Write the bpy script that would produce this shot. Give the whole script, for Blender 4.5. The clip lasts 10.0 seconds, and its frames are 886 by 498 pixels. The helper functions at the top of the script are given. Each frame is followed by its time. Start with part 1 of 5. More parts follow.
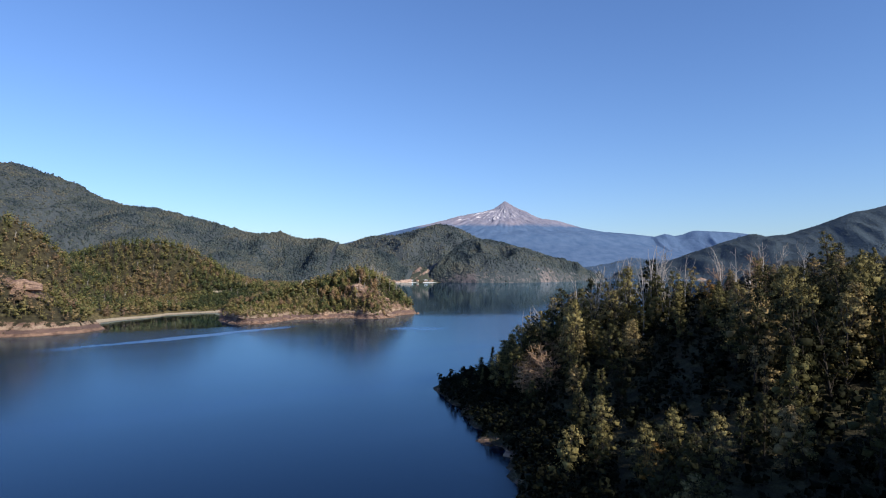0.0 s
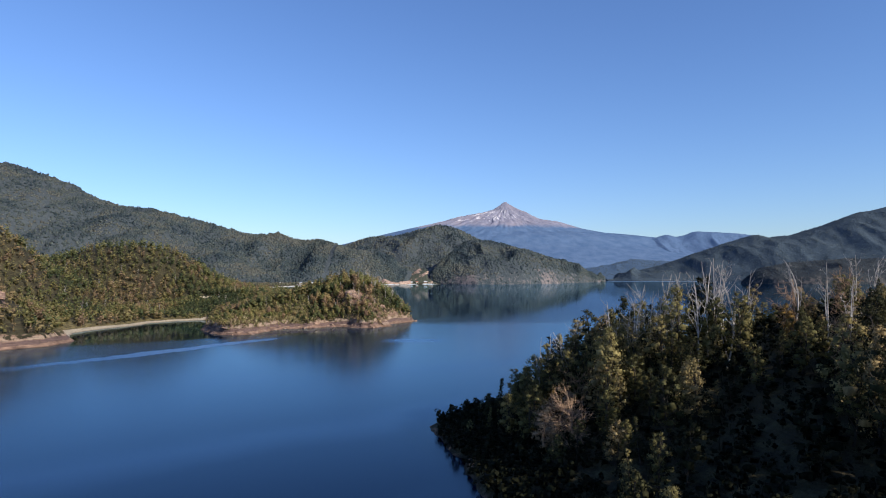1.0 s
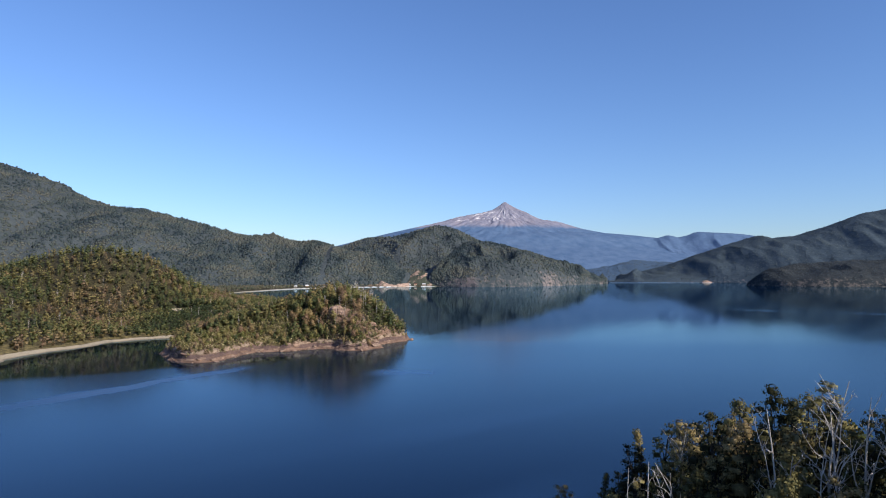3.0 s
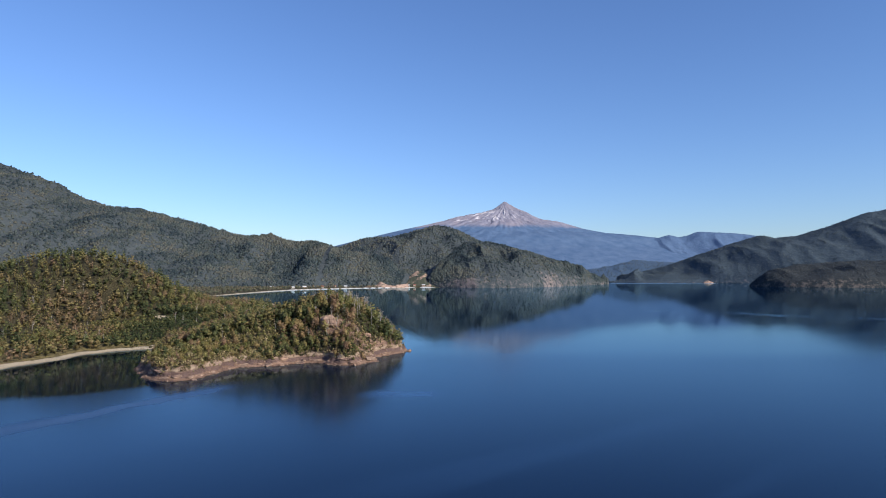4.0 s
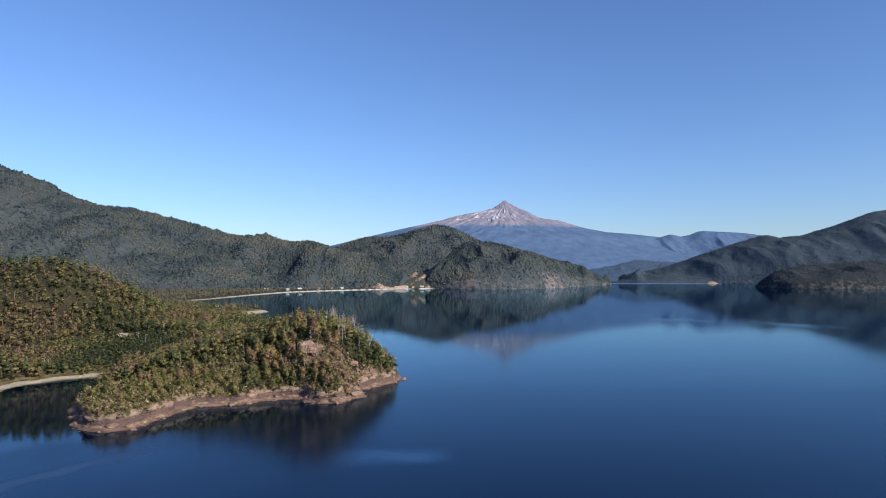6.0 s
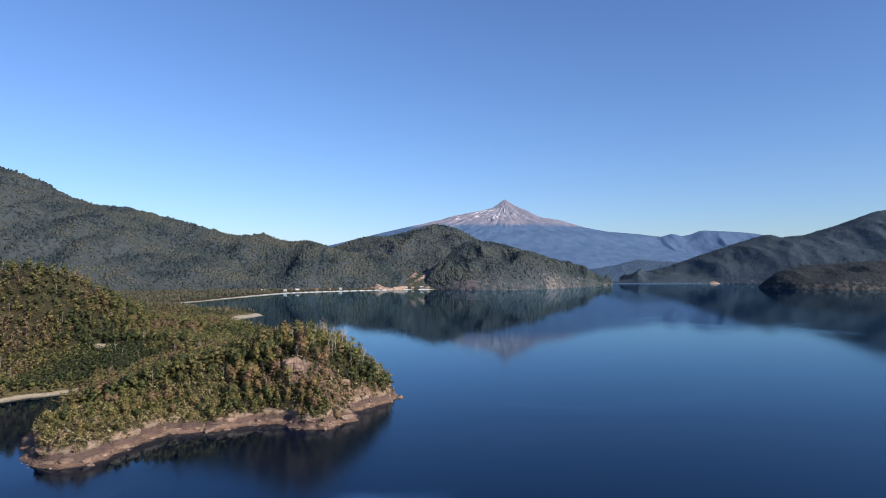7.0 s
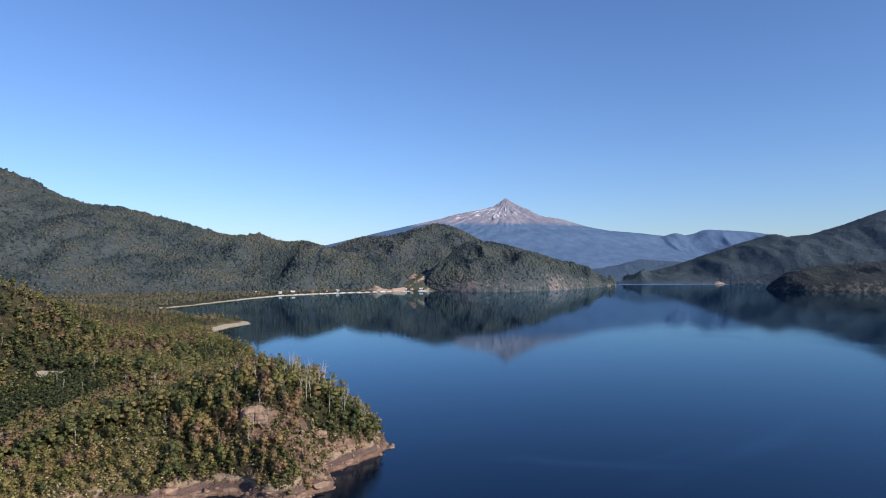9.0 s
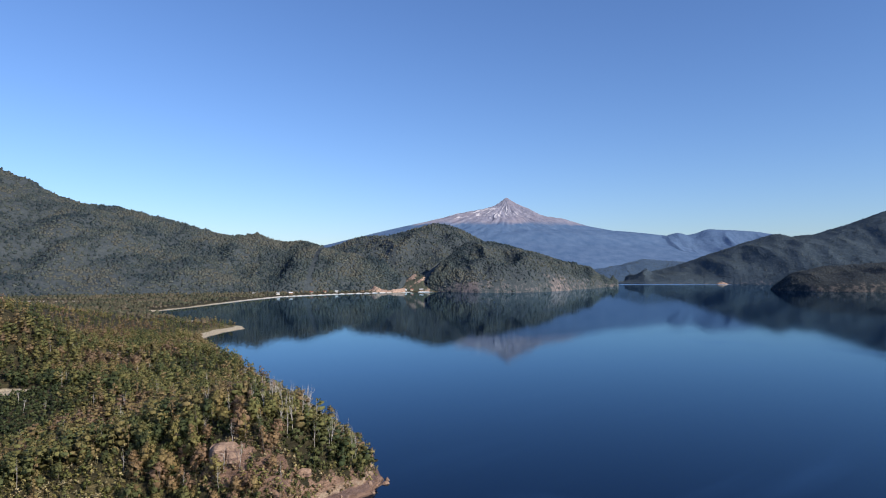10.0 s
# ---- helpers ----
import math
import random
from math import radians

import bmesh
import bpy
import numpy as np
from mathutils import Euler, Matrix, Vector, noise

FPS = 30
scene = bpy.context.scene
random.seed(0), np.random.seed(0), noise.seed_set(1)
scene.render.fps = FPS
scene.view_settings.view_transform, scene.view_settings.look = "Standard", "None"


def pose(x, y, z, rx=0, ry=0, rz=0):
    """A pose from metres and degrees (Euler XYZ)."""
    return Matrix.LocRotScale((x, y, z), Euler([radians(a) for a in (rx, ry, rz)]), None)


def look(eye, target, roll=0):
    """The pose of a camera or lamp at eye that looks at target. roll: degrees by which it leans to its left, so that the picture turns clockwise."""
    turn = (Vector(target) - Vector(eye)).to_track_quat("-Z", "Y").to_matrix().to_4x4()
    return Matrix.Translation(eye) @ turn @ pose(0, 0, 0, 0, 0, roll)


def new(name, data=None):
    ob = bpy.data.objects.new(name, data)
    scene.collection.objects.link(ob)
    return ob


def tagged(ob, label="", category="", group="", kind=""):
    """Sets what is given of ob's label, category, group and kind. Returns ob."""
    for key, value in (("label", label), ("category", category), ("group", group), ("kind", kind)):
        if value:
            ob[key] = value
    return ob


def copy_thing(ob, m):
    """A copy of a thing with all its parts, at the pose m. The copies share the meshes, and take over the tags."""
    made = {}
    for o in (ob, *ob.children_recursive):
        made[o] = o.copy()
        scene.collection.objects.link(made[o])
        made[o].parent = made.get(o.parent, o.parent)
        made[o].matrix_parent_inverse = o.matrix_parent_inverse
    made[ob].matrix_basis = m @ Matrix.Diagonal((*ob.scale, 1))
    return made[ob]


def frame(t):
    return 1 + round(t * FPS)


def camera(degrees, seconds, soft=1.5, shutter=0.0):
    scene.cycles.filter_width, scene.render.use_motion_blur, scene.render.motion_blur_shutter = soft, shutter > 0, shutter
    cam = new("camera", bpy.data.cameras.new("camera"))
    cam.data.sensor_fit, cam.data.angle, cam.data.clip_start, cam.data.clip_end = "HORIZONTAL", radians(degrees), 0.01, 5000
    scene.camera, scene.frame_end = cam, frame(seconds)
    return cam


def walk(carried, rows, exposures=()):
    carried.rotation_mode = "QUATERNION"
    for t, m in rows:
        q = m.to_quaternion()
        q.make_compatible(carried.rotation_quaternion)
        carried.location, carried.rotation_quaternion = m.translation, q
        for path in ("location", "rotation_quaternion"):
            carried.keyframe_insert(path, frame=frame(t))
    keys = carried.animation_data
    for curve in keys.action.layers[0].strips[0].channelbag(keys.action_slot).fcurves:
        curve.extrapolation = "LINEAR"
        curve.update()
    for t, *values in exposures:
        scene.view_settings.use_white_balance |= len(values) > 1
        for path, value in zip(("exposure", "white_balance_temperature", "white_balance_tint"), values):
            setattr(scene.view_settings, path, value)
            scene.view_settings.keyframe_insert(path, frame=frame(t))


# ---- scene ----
cam = camera(70.0, 10.0, soft=1.05)
# seconds, x, y, z, yaw, pitch: a drone that rises as it flies out over the lake
PATH = [
    (0.0, 0.0, 0.0, 30.0, 0.0, 2.265),
    (0.5, 0.13, 14.17, 31.61, -0.013, 2.296),
    (1.0, 0.17, 28.2, 33.32, -0.029, 2.316),
    (1.5, 0.14, 42.09, 35.12, -0.049, 2.326),
    (2.0, 0.06, 55.85, 37.0, -0.07, 2.326),
    (2.5, -0.05, 69.49, 38.95, -0.093, 2.319),
    (3.0, -0.17, 83.01, 40.95, -0.118, 2.304),
    (3.5, -0.3, 96.43, 43.0, -0.142, 2.284),
    (4.0, -0.43, 109.76, 45.09, -0.166, 2.258),
    (4.5, -0.54, 123.02, 47.22, -0.189, 2.228),
    (5.0, -0.63, 136.22, 49.36, -0.211, 2.194),
    (5.5, -0.71, 149.39, 51.52, -0.23, 2.158),
    (6.0, -0.76, 162.54, 53.68, -0.247, 2.119),
    (6.5, -0.79, 175.71, 55.85, -0.261, 2.08),
    (7.0, -0.81, 188.91, 58.02, -0.272, 2.04),
    (7.5, -0.82, 202.17, 60.18, -0.278, 2.0),
    (8.0, -0.83, 215.53, 62.33, -0.28, 1.961),
    (8.5, -0.85, 229.01, 64.46, -0.277, 1.923),
    (9.0, -0.89, 242.65, 66.58, -0.268, 1.888),
    (9.5, -0.97, 256.48, 68.68, -0.253, 1.854),
    (10.0, -1.1, 270.54, 70.75, -0.233, 1.823),
]
walk(cam, [(t, pose(x, y, z, 90 + pitch, 0, yaw)) for t, x, y, z, yaw, pitch in PATH],
     [(0.0, 0.36, 6400, 11), (2.5, 0.33, 6400, 11), (10.0, 0.26, 6400, 11)])

# ---- daylight ----
SUN_ELEVATION, SUN_AZIMUTH = 28.0, 129.0   # degrees; azimuth clockwise from the way ahead
world = bpy.data.worlds.new("sky")
scene.world = world
world.use_nodes = True
wt = world.node_tree
wt.nodes.clear()
sky = wt.nodes.new("ShaderNodeTexSky")
sky.sky_type = "NISHITA"
sky.sun_disc = False
sky.sun_elevation, sky.sun_rotation = radians(SUN_ELEVATION), radians(SUN_AZIMUTH)
sky.altitude, sky.air_density, sky.dust_density, sky.ozone_density = 300.0, 1.15, 0.3, 4.0
back = wt.nodes.new("ShaderNodeBackground")
back.inputs["Strength"].default_value = 0.107
wout = wt.nodes.new("ShaderNodeOutputWorld")
clear_air = wt.nodes.new("ShaderNodeMix")
clear_air.data_type, clear_air.blend_type = "RGBA", "MULTIPLY"
clear_air.inputs[0].default_value = 1.0
clear_air.inputs[7].default_value = (0.785, 0.905, 1.175, 1)
wt.links.new(sky.outputs[0], clear_air.inputs[6])
wt.links.new(clear_air.outputs[2], back.inputs["Color"])
wt.links.new(back.outputs[0], wout.inputs["Surface"])
sun = new("sun", bpy.data.lights.new("sun", "SUN"))
sun.data.energy, sun.data.angle, sun.data.color = 5.0, radians(0.5), (1.0, 0.90, 0.76)
ca, ce = radians(SUN_AZIMUTH), radians(SUN_ELEVATION)
sun.matrix_world = look((0, 0, 0), (-math.sin(ca) * math.cos(ce), -math.cos(ca) * math.cos(ce), -math.sin(ce)))


# ---- materials ----
class Mat:
    """A node material with a Principled surface, and short ways to add to it."""

    def __init__(self, name, roughness=0.8, specular=0.3):
        self.m = bpy.data.materials.new(name)
        self.m.use_nodes = True
        self.t = self.m.node_tree
        self.b = self.t.nodes["Principled BSDF"]
        self.b.inputs["Roughness"].default_value = roughness
        self.b.inputs["Specular IOR Level"].default_value = specular
        self.pos = self.node("ShaderNodeNewGeometry").outputs["Position"]

    def node(self, kind, **props):
        n = self.t.nodes.new(kind)
        for key, value in props.items():
            setattr(n, key, value)
        return n

    def link(self, a, b):
        self.t.links.new(a, b)

    def value(self, socket, v):
        if isinstance(v, (int, float)):
            socket.default_value = v
        elif isinstance(v, tuple):
            socket.default_value = (*v, 1.0) if len(v) == 3 else v
        else:
            self.link(v, socket)

    def noise(self, size, detail=4.0, rough=0.55, stretch=(1, 1, 1), at=None):
        """Noise whose features are about size metres across; stretch lengthens them along an axis."""
        mp = self.node("ShaderNodeMapping")
        mp.inputs["Scale"].default_value = [1.0 / (size * s) for s in stretch]
        self.link(at or self.pos, mp.inputs["Vector"])
        n = self.node("ShaderNodeTexNoise")
        n.inputs["Scale"].default_value = 1.0
        n.inputs["Detail"].default_value = detail
        n.inputs["Roughness"].default_value = rough
        self.link(mp.outputs[0], n.inputs["Vector"])
        return n.outputs["Fac"]

    def ramp(self, fac, lo, hi, a=0.0, b=1.0):
        r = self.node("ShaderNodeMapRange")
        r.clamp = True
        self.link(fac, r.inputs["Value"])
        for i, v in zip((1, 2, 3, 4), (lo, hi, a, b)):
            r.inputs[i].default_value = v
        return r.outputs[0]

    def mix(self, fac, a, b):
        n = self.node("ShaderNodeMix", data_type="RGBA")
        self.value(n.inputs[0], fac)
        self.value(n.inputs[6], a)
        self.value(n.inputs[7], b)
        return n.outputs[2]

    def math(self, op, a, b=0.0):
        n = self.node("ShaderNodeMath", operation=op)
        self.value(n.inputs[0], a)
        self.value(n.inputs[1], b)
        return n.outputs[0]

    def axis(self, which, of=None):
        n = self.node("ShaderNodeSeparateXYZ")
        self.link(of or self.pos, n.inputs[0])
        return n.outputs["XYZ".index(which)]

    def attr(self, name):
        return self.node("ShaderNodeAttribute", attribute_name=name).outputs["Fac"]

    def bump(self, height, strength, distance):
        n = self.node("ShaderNodeBump")
        n.inputs["Strength"].default_value = strength
        n.inputs["Distance"].default_value = distance
        self.link(height, n.inputs["Height"])
        self.link(n.outputs[0], self.b.inputs["Normal"])

    def colour(self, c):
        self.value(self.b.inputs["Base Color"], c)
        return self.m


def water_material():
    """Deep lake: still water inside the cove, a breeze outside it, and wind lanes brightened by colour."""
    m = Mat("lake_water", 0.04, 0.20)
    m.b.inputs["IOR"].default_value = 1.33
    x, y = m.axis("X"), m.axis("Y")
    bend = m.math("MULTIPLY", m.math("SUBTRACT", m.noise(45, 3), 0.5), 22)

    def line(ax, ay, bx, by):
        """Metres to the left of the line from a to b."""
        n = math.hypot(bx - ax, by - ay)
        u = m.math("MULTIPLY", m.math("SUBTRACT", x, ax), -(by - ay) / n)
        v = m.math("MULTIPLY", m.math("SUBTRACT", y, ay), (bx - ax) / n)
        return m.math("ADD", m.math("ADD", u, v), bend)

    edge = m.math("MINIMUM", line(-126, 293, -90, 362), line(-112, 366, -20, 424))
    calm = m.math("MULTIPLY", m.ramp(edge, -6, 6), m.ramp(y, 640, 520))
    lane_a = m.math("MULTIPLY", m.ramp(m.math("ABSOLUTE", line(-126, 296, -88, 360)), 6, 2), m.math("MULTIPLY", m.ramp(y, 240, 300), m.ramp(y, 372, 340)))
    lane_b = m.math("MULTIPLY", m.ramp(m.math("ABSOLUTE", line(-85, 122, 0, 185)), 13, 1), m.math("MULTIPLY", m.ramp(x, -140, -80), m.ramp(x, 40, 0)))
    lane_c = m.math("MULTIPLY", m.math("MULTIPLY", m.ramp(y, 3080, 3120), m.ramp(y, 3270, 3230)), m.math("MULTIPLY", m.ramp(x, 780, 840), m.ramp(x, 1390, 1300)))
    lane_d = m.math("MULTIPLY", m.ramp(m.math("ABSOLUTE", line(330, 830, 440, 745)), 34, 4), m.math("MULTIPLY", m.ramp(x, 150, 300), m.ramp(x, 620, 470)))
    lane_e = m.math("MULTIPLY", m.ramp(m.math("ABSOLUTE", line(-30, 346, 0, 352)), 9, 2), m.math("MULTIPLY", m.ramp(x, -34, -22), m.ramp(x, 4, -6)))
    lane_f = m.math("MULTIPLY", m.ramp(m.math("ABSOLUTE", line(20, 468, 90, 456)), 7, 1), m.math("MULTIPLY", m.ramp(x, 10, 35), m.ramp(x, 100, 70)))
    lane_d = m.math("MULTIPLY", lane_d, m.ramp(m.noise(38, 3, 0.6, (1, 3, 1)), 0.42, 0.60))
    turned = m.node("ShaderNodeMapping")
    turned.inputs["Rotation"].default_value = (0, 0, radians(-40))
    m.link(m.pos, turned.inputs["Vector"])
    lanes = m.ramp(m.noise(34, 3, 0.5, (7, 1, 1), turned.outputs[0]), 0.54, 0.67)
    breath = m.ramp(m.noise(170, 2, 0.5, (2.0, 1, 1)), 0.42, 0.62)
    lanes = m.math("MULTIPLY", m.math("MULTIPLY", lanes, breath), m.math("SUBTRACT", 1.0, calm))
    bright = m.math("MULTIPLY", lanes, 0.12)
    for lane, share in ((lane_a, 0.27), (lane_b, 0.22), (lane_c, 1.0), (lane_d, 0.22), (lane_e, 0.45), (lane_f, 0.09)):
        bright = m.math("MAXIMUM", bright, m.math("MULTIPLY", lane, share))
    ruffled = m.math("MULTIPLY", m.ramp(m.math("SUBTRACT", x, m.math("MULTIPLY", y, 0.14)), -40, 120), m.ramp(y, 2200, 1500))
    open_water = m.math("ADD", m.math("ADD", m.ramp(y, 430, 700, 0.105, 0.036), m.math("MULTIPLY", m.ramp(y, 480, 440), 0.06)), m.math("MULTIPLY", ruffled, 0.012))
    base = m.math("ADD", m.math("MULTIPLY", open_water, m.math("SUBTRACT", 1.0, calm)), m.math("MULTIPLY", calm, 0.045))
    ripples = m.math("ADD", m.noise(2.2, 3, 0.6, (1.6, 0.8, 1)), m.math("MULTIPLY", m.noise(0.5, 2), 0.2))
    m.bump(ripples, 0.14, 0.06)
    # The lanes' sky gleam is painted as a lighter diffuse blue.
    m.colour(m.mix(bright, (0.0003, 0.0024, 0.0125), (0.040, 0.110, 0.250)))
    m.b.inputs["Specular IOR Level"].default_value = 0.0
    m.b.inputs["Roughness"].default_value = 1.0
    gloss = m.node("ShaderNodeBsdfGlossy")
    gloss.inputs["Color"].default_value = (0.64, 0.855, 1.0, 1)
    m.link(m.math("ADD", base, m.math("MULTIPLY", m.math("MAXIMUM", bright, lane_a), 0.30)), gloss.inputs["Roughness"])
    fresnel = m.node("ShaderNodeFresnel")
    fresnel.inputs["IOR"].default_value = 1.46
    for n in m.t.nodes:
        if n.type == "BUMP":
            m.link(n.outputs[0], gloss.inputs["Normal"])
    both = m.node("ShaderNodeMixShader")
    m.link(m.math("POWER", fresnel.outputs[0], 1.14), both.inputs[0])
    m.link(m.b.outputs[0], both.inputs[1])
    m.link(gloss.outputs[0], both.inputs[2])
    m.link(both.outputs[0], m.t.nodes["Material Output"].inputs["Surface"])
    return m.m


def ground_material():
    m = Mat("hillside_soil_and_rock", 0.9, 0.2)
    z = m.axis("Z")
    n1, n2, n3 = m.noise(18, 5), m.noise(3.0, 5, 0.6), m.noise(0.5, 4, 0.65)
    soil = m.mix(m.ramp(n1, 0.35, 0.65), (0.026, 0.024, 0.013), (0.052, 0.042, 0.022))
    scrub = m.mix(m.ramp(n2, 0.45, 0.65), soil, (0.080, 0.070, 0.034))
    straw = m.mix(m.ramp(n3, 0.35, 0.65), (0.130, 0.108, 0.042), (0.270, 0.212, 0.095))
    scrub = m.mix(m.math("MULTIPLY", m.attr("grass"), m.ramp(n2, 0.35, 0.6, 0.2, 0.9)), scrub, straw)
    cracks = m.node("ShaderNodeTexVoronoi", feature="DISTANCE_TO_EDGE")
    cracks.inputs["Scale"].default_value = 0.24
    wobble = m.node("ShaderNodeVectorMath", operation="ADD")
    m.link(m.pos, wobble.inputs[0])
    m.link(m.noise(2.0, 3), wobble.inputs[1])
    m.link(wobble.outputs[0], cracks.inputs["Vector"])
    crack = m.ramp(cracks.outputs["Distance"], 0.0, 0.03, 0.9, 1.0)
    rock = m.mix(m.ramp(m.noise(5.0, 4, 0.6), 0.38, 0.62), (0.135, 0.084, 0.060), (0.345, 0.222, 0.155))
    rock = m.mix(m.ramp(n3, 0.35, 0.7, 0.0, 0.7), rock, (0.245, 0.155, 0.110))
    bands = m.noise(1.1, 4, 0.6, (9, 9, 0.5))
    rock = m.mix(m.ramp(bands, 0.48, 0.62, 0.0, 0.45), rock, (0.085, 0.052, 0.046))
    rock = m.mix(crack, (0.07, 0.045, 0.038), rock)
    level = m.math("ADD", z, m.math("MULTIPLY", m.math("SUBTRACT", m.noise(7, 4), 0.5), 3.0))
    dark_bed = m.math("MULTIPLY", m.ramp(level, 1.1, 1.6), m.ramp(level, 3.6, 3.0))
    rock = m.mix(m.math("MULTIPLY", dark_bed, m.ramp(n1, 0.3, 0.6, 1.0, 0.7)), rock, m.mix(n3, (0.075, 0.048, 0.047), (0.175, 0.118, 0.102)))
    pale_bed = m.math("MULTIPLY", m.ramp(level, 3.2, 3.7), m.ramp(level, 6.0, 4.6))
    rock = m.mix(m.math("MULTIPLY", pale_bed, m.ramp(n2, 0.4, 0.6, 0.2, 0.9)), rock, m.mix(n3, (0.30, 0.215, 0.150), (0.46, 0.36, 0.255)))
    bare = m.math("ADD", m.attr("bare"), m.math("MULTIPLY", m.math("SUBTRACT", n2, 0.5), 1.6))
    col = m.mix(m.ramp(bare, 0.42, 0.58), scrub, rock)
    sand = m.mix(m.ramp(n3, 0.3, 0.7), (0.34, 0.28, 0.19), (0.48, 0.41, 0.30))
    sand = m.mix(m.ramp(m.axis("Y"), 1500, 2050), sand, (0.72, 0.69, 0.64))
    col = m.mix(m.ramp(m.attr("sand"), 0.4, 0.6), col, sand)
    wet = m.ramp(m.math("ADD", z, m.math("MULTIPLY", n3, 0.5)), 0.35, 0.75, 0.5, 1.0)
    col = m.mix(wet, (0.045, 0.03, 0.022), col)
    m.bump(m.math("ADD", m.math("ADD", n2, m.math("MULTIPLY", n3, 0.35)), m.math("MULTIPLY", bands, 1.4)), 1.0, 1.2)
    return m.colour(col)


def leaf_material(name, stops, per_tree, patch=45.0, spread=0.5, fleck=(0.65, 1.4)):
    """Foliage whose hue goes from tree to tree through the stops; per_tree is 'object' for single trees, 'tint' for a joined forest."""
    m = Mat(name, 0.7, 0.08)
    tint = m.node("ShaderNodeObjectInfo").outputs["Random"] if per_tree == "object" else m.attr("tint")
    spray = m.t.nodes["Geometry"].outputs["Random Per Island"]
    where = m.ramp(m.noise(patch, 1), 0.34, 0.66, -spread / 2, spread / 2)
    ramp = m.node("ShaderNodeValToRGB")
    m.link(m.math("ADD", tint, where), ramp.inputs[0])
    el = ramp.color_ramp.elements
    while len(el) < len(stops):
        el.new(0.5)
    for i, c in enumerate(stops):
        el[i].position = i / (len(stops) - 1)
        el[i].color = (*c, 1)
    bright = m.ramp(spray, 0.0, 1.0, *fleck)
    if patch < 50:
        bright = m.math("MULTIPLY", bright, m.ramp(m.noise(0.55, 2, 0.7), 0.32, 0.68, 0.70, 1.30))
    hsv = m.node("ShaderNodeHueSaturation")
    m.link(ramp.outputs[0], hsv.inputs["Color"])
    m.link(bright, hsv.inputs["Value"])
    col = hsv.outputs[0]
    m.colour(col)
    thin = m.node("ShaderNodeBsdfTranslucent")
    m.link(col, thin.inputs["Color"])
    mx = m.node("ShaderNodeMixShader")
    mx.inputs[0].default_value = 0.24
    m.link(m.b.outputs[0], mx.inputs[1])
    m.link(thin.outputs[0], mx.inputs[2])
    m.link(mx.outputs[0], m.t.nodes["Material Output"].inputs["Surface"])
    return m.m


def bark_material(name, a, b):
    m = Mat(name, 0.85, 0.2)
    n = m.noise(0.35, 4, 0.6, (1, 1, 4))
    m.bump(n, 0.5, 0.05)
    return m.colour(m.mix(m.ramp(n, 0.35, 0.65), a, b))


def far_slope_material(name, a, b, scar, scar_amount):
    m = Mat(name, 0.95, 0.1)
    n1, n2 = m.noise(160, 5), m.noise(14, 4, 0.65)
    col = m.mix(m.ramp(n2, 0.35, 0.65), a, b)
    low = m.attr("bare")
    f = m.math("ADD", m.math("MULTIPLY", m.ramp(n1, 0.55, 0.7), scar_amount), low)
    col = m.mix(m.ramp(m.math("ADD", f, m.math("SUBTRACT", n2, 0.5)), 0.45, 0.7), col, scar)
    m.bump(n2, 0.8, 5.0)
    return m.colour(col)


def volcano_material():
    m = Mat("volcano_rock_and_forest", 0.95, 0.1)
    z = m.axis("Z")
    n1, n2 = m.noise(120, 6, 0.6), m.noise(40, 5, 0.65, (1, 1, 2.5))
    # Haze is painted in as blue: faint in the rock, strong in the wood.
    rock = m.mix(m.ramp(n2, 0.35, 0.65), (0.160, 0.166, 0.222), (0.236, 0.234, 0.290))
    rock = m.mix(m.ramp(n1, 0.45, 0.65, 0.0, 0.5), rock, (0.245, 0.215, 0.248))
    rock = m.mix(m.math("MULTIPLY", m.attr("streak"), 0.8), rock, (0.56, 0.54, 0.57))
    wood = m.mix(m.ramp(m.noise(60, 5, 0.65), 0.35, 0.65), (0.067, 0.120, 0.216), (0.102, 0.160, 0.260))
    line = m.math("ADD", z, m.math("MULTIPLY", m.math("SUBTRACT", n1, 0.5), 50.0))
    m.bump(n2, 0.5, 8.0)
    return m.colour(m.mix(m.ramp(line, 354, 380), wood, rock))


WATER, GROUND = water_material(), ground_material()
LEAF_NEAR = leaf_material("hill_foliage", [(0.016, 0.018, 0.009), (0.044, 0.044, 0.020), (0.102, 0.094, 0.038), (0.182, 0.156, 0.064), (0.232, 0.174, 0.084)], "object", 25, 0.3, (0.6, 1.45))
LEAF_HILL = leaf_material("hilltop_foliage", [(0.020, 0.026, 0.010), (0.045, 0.052, 0.016), (0.090, 0.086, 0.026)], "tint", 25, 0.4)
LEAF_RUST = leaf_material("rust_foliage", [(0.120, 0.075, 0.022), (0.190, 0.115, 0.034), (0.240, 0.140, 0.045)], "object", 25, 0.3)
# Near-black foliage: the deep shade under the hill's trees is painted in.
LEAF_UNDER_SHADE = leaf_material("undergrowth_painted_shade", [(0.006, 0.008, 0.004), (0.011, 0.013, 0.006), (0.019, 0.019, 0.009)], "tint", 12, 0.3)
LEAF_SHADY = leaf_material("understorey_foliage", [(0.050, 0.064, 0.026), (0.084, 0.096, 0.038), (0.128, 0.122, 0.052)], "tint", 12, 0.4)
WOOD_TONES = [(0.038, 0.054, 0.030), (0.066, 0.081, 0.040), (0.106, 0.112, 0.050), (0.134, 0.122, 0.060), (0.142, 0.112, 0.068), (0.136, 0.100, 0.076)]
LEAF_STUFF = leaf_material("forest_foliage", [tuple(w * k for w, k in zip((1.56, 1.44, 1.24), c)) for c in WOOD_TONES], "tint", 40, 0.75, (0.90, 1.10))
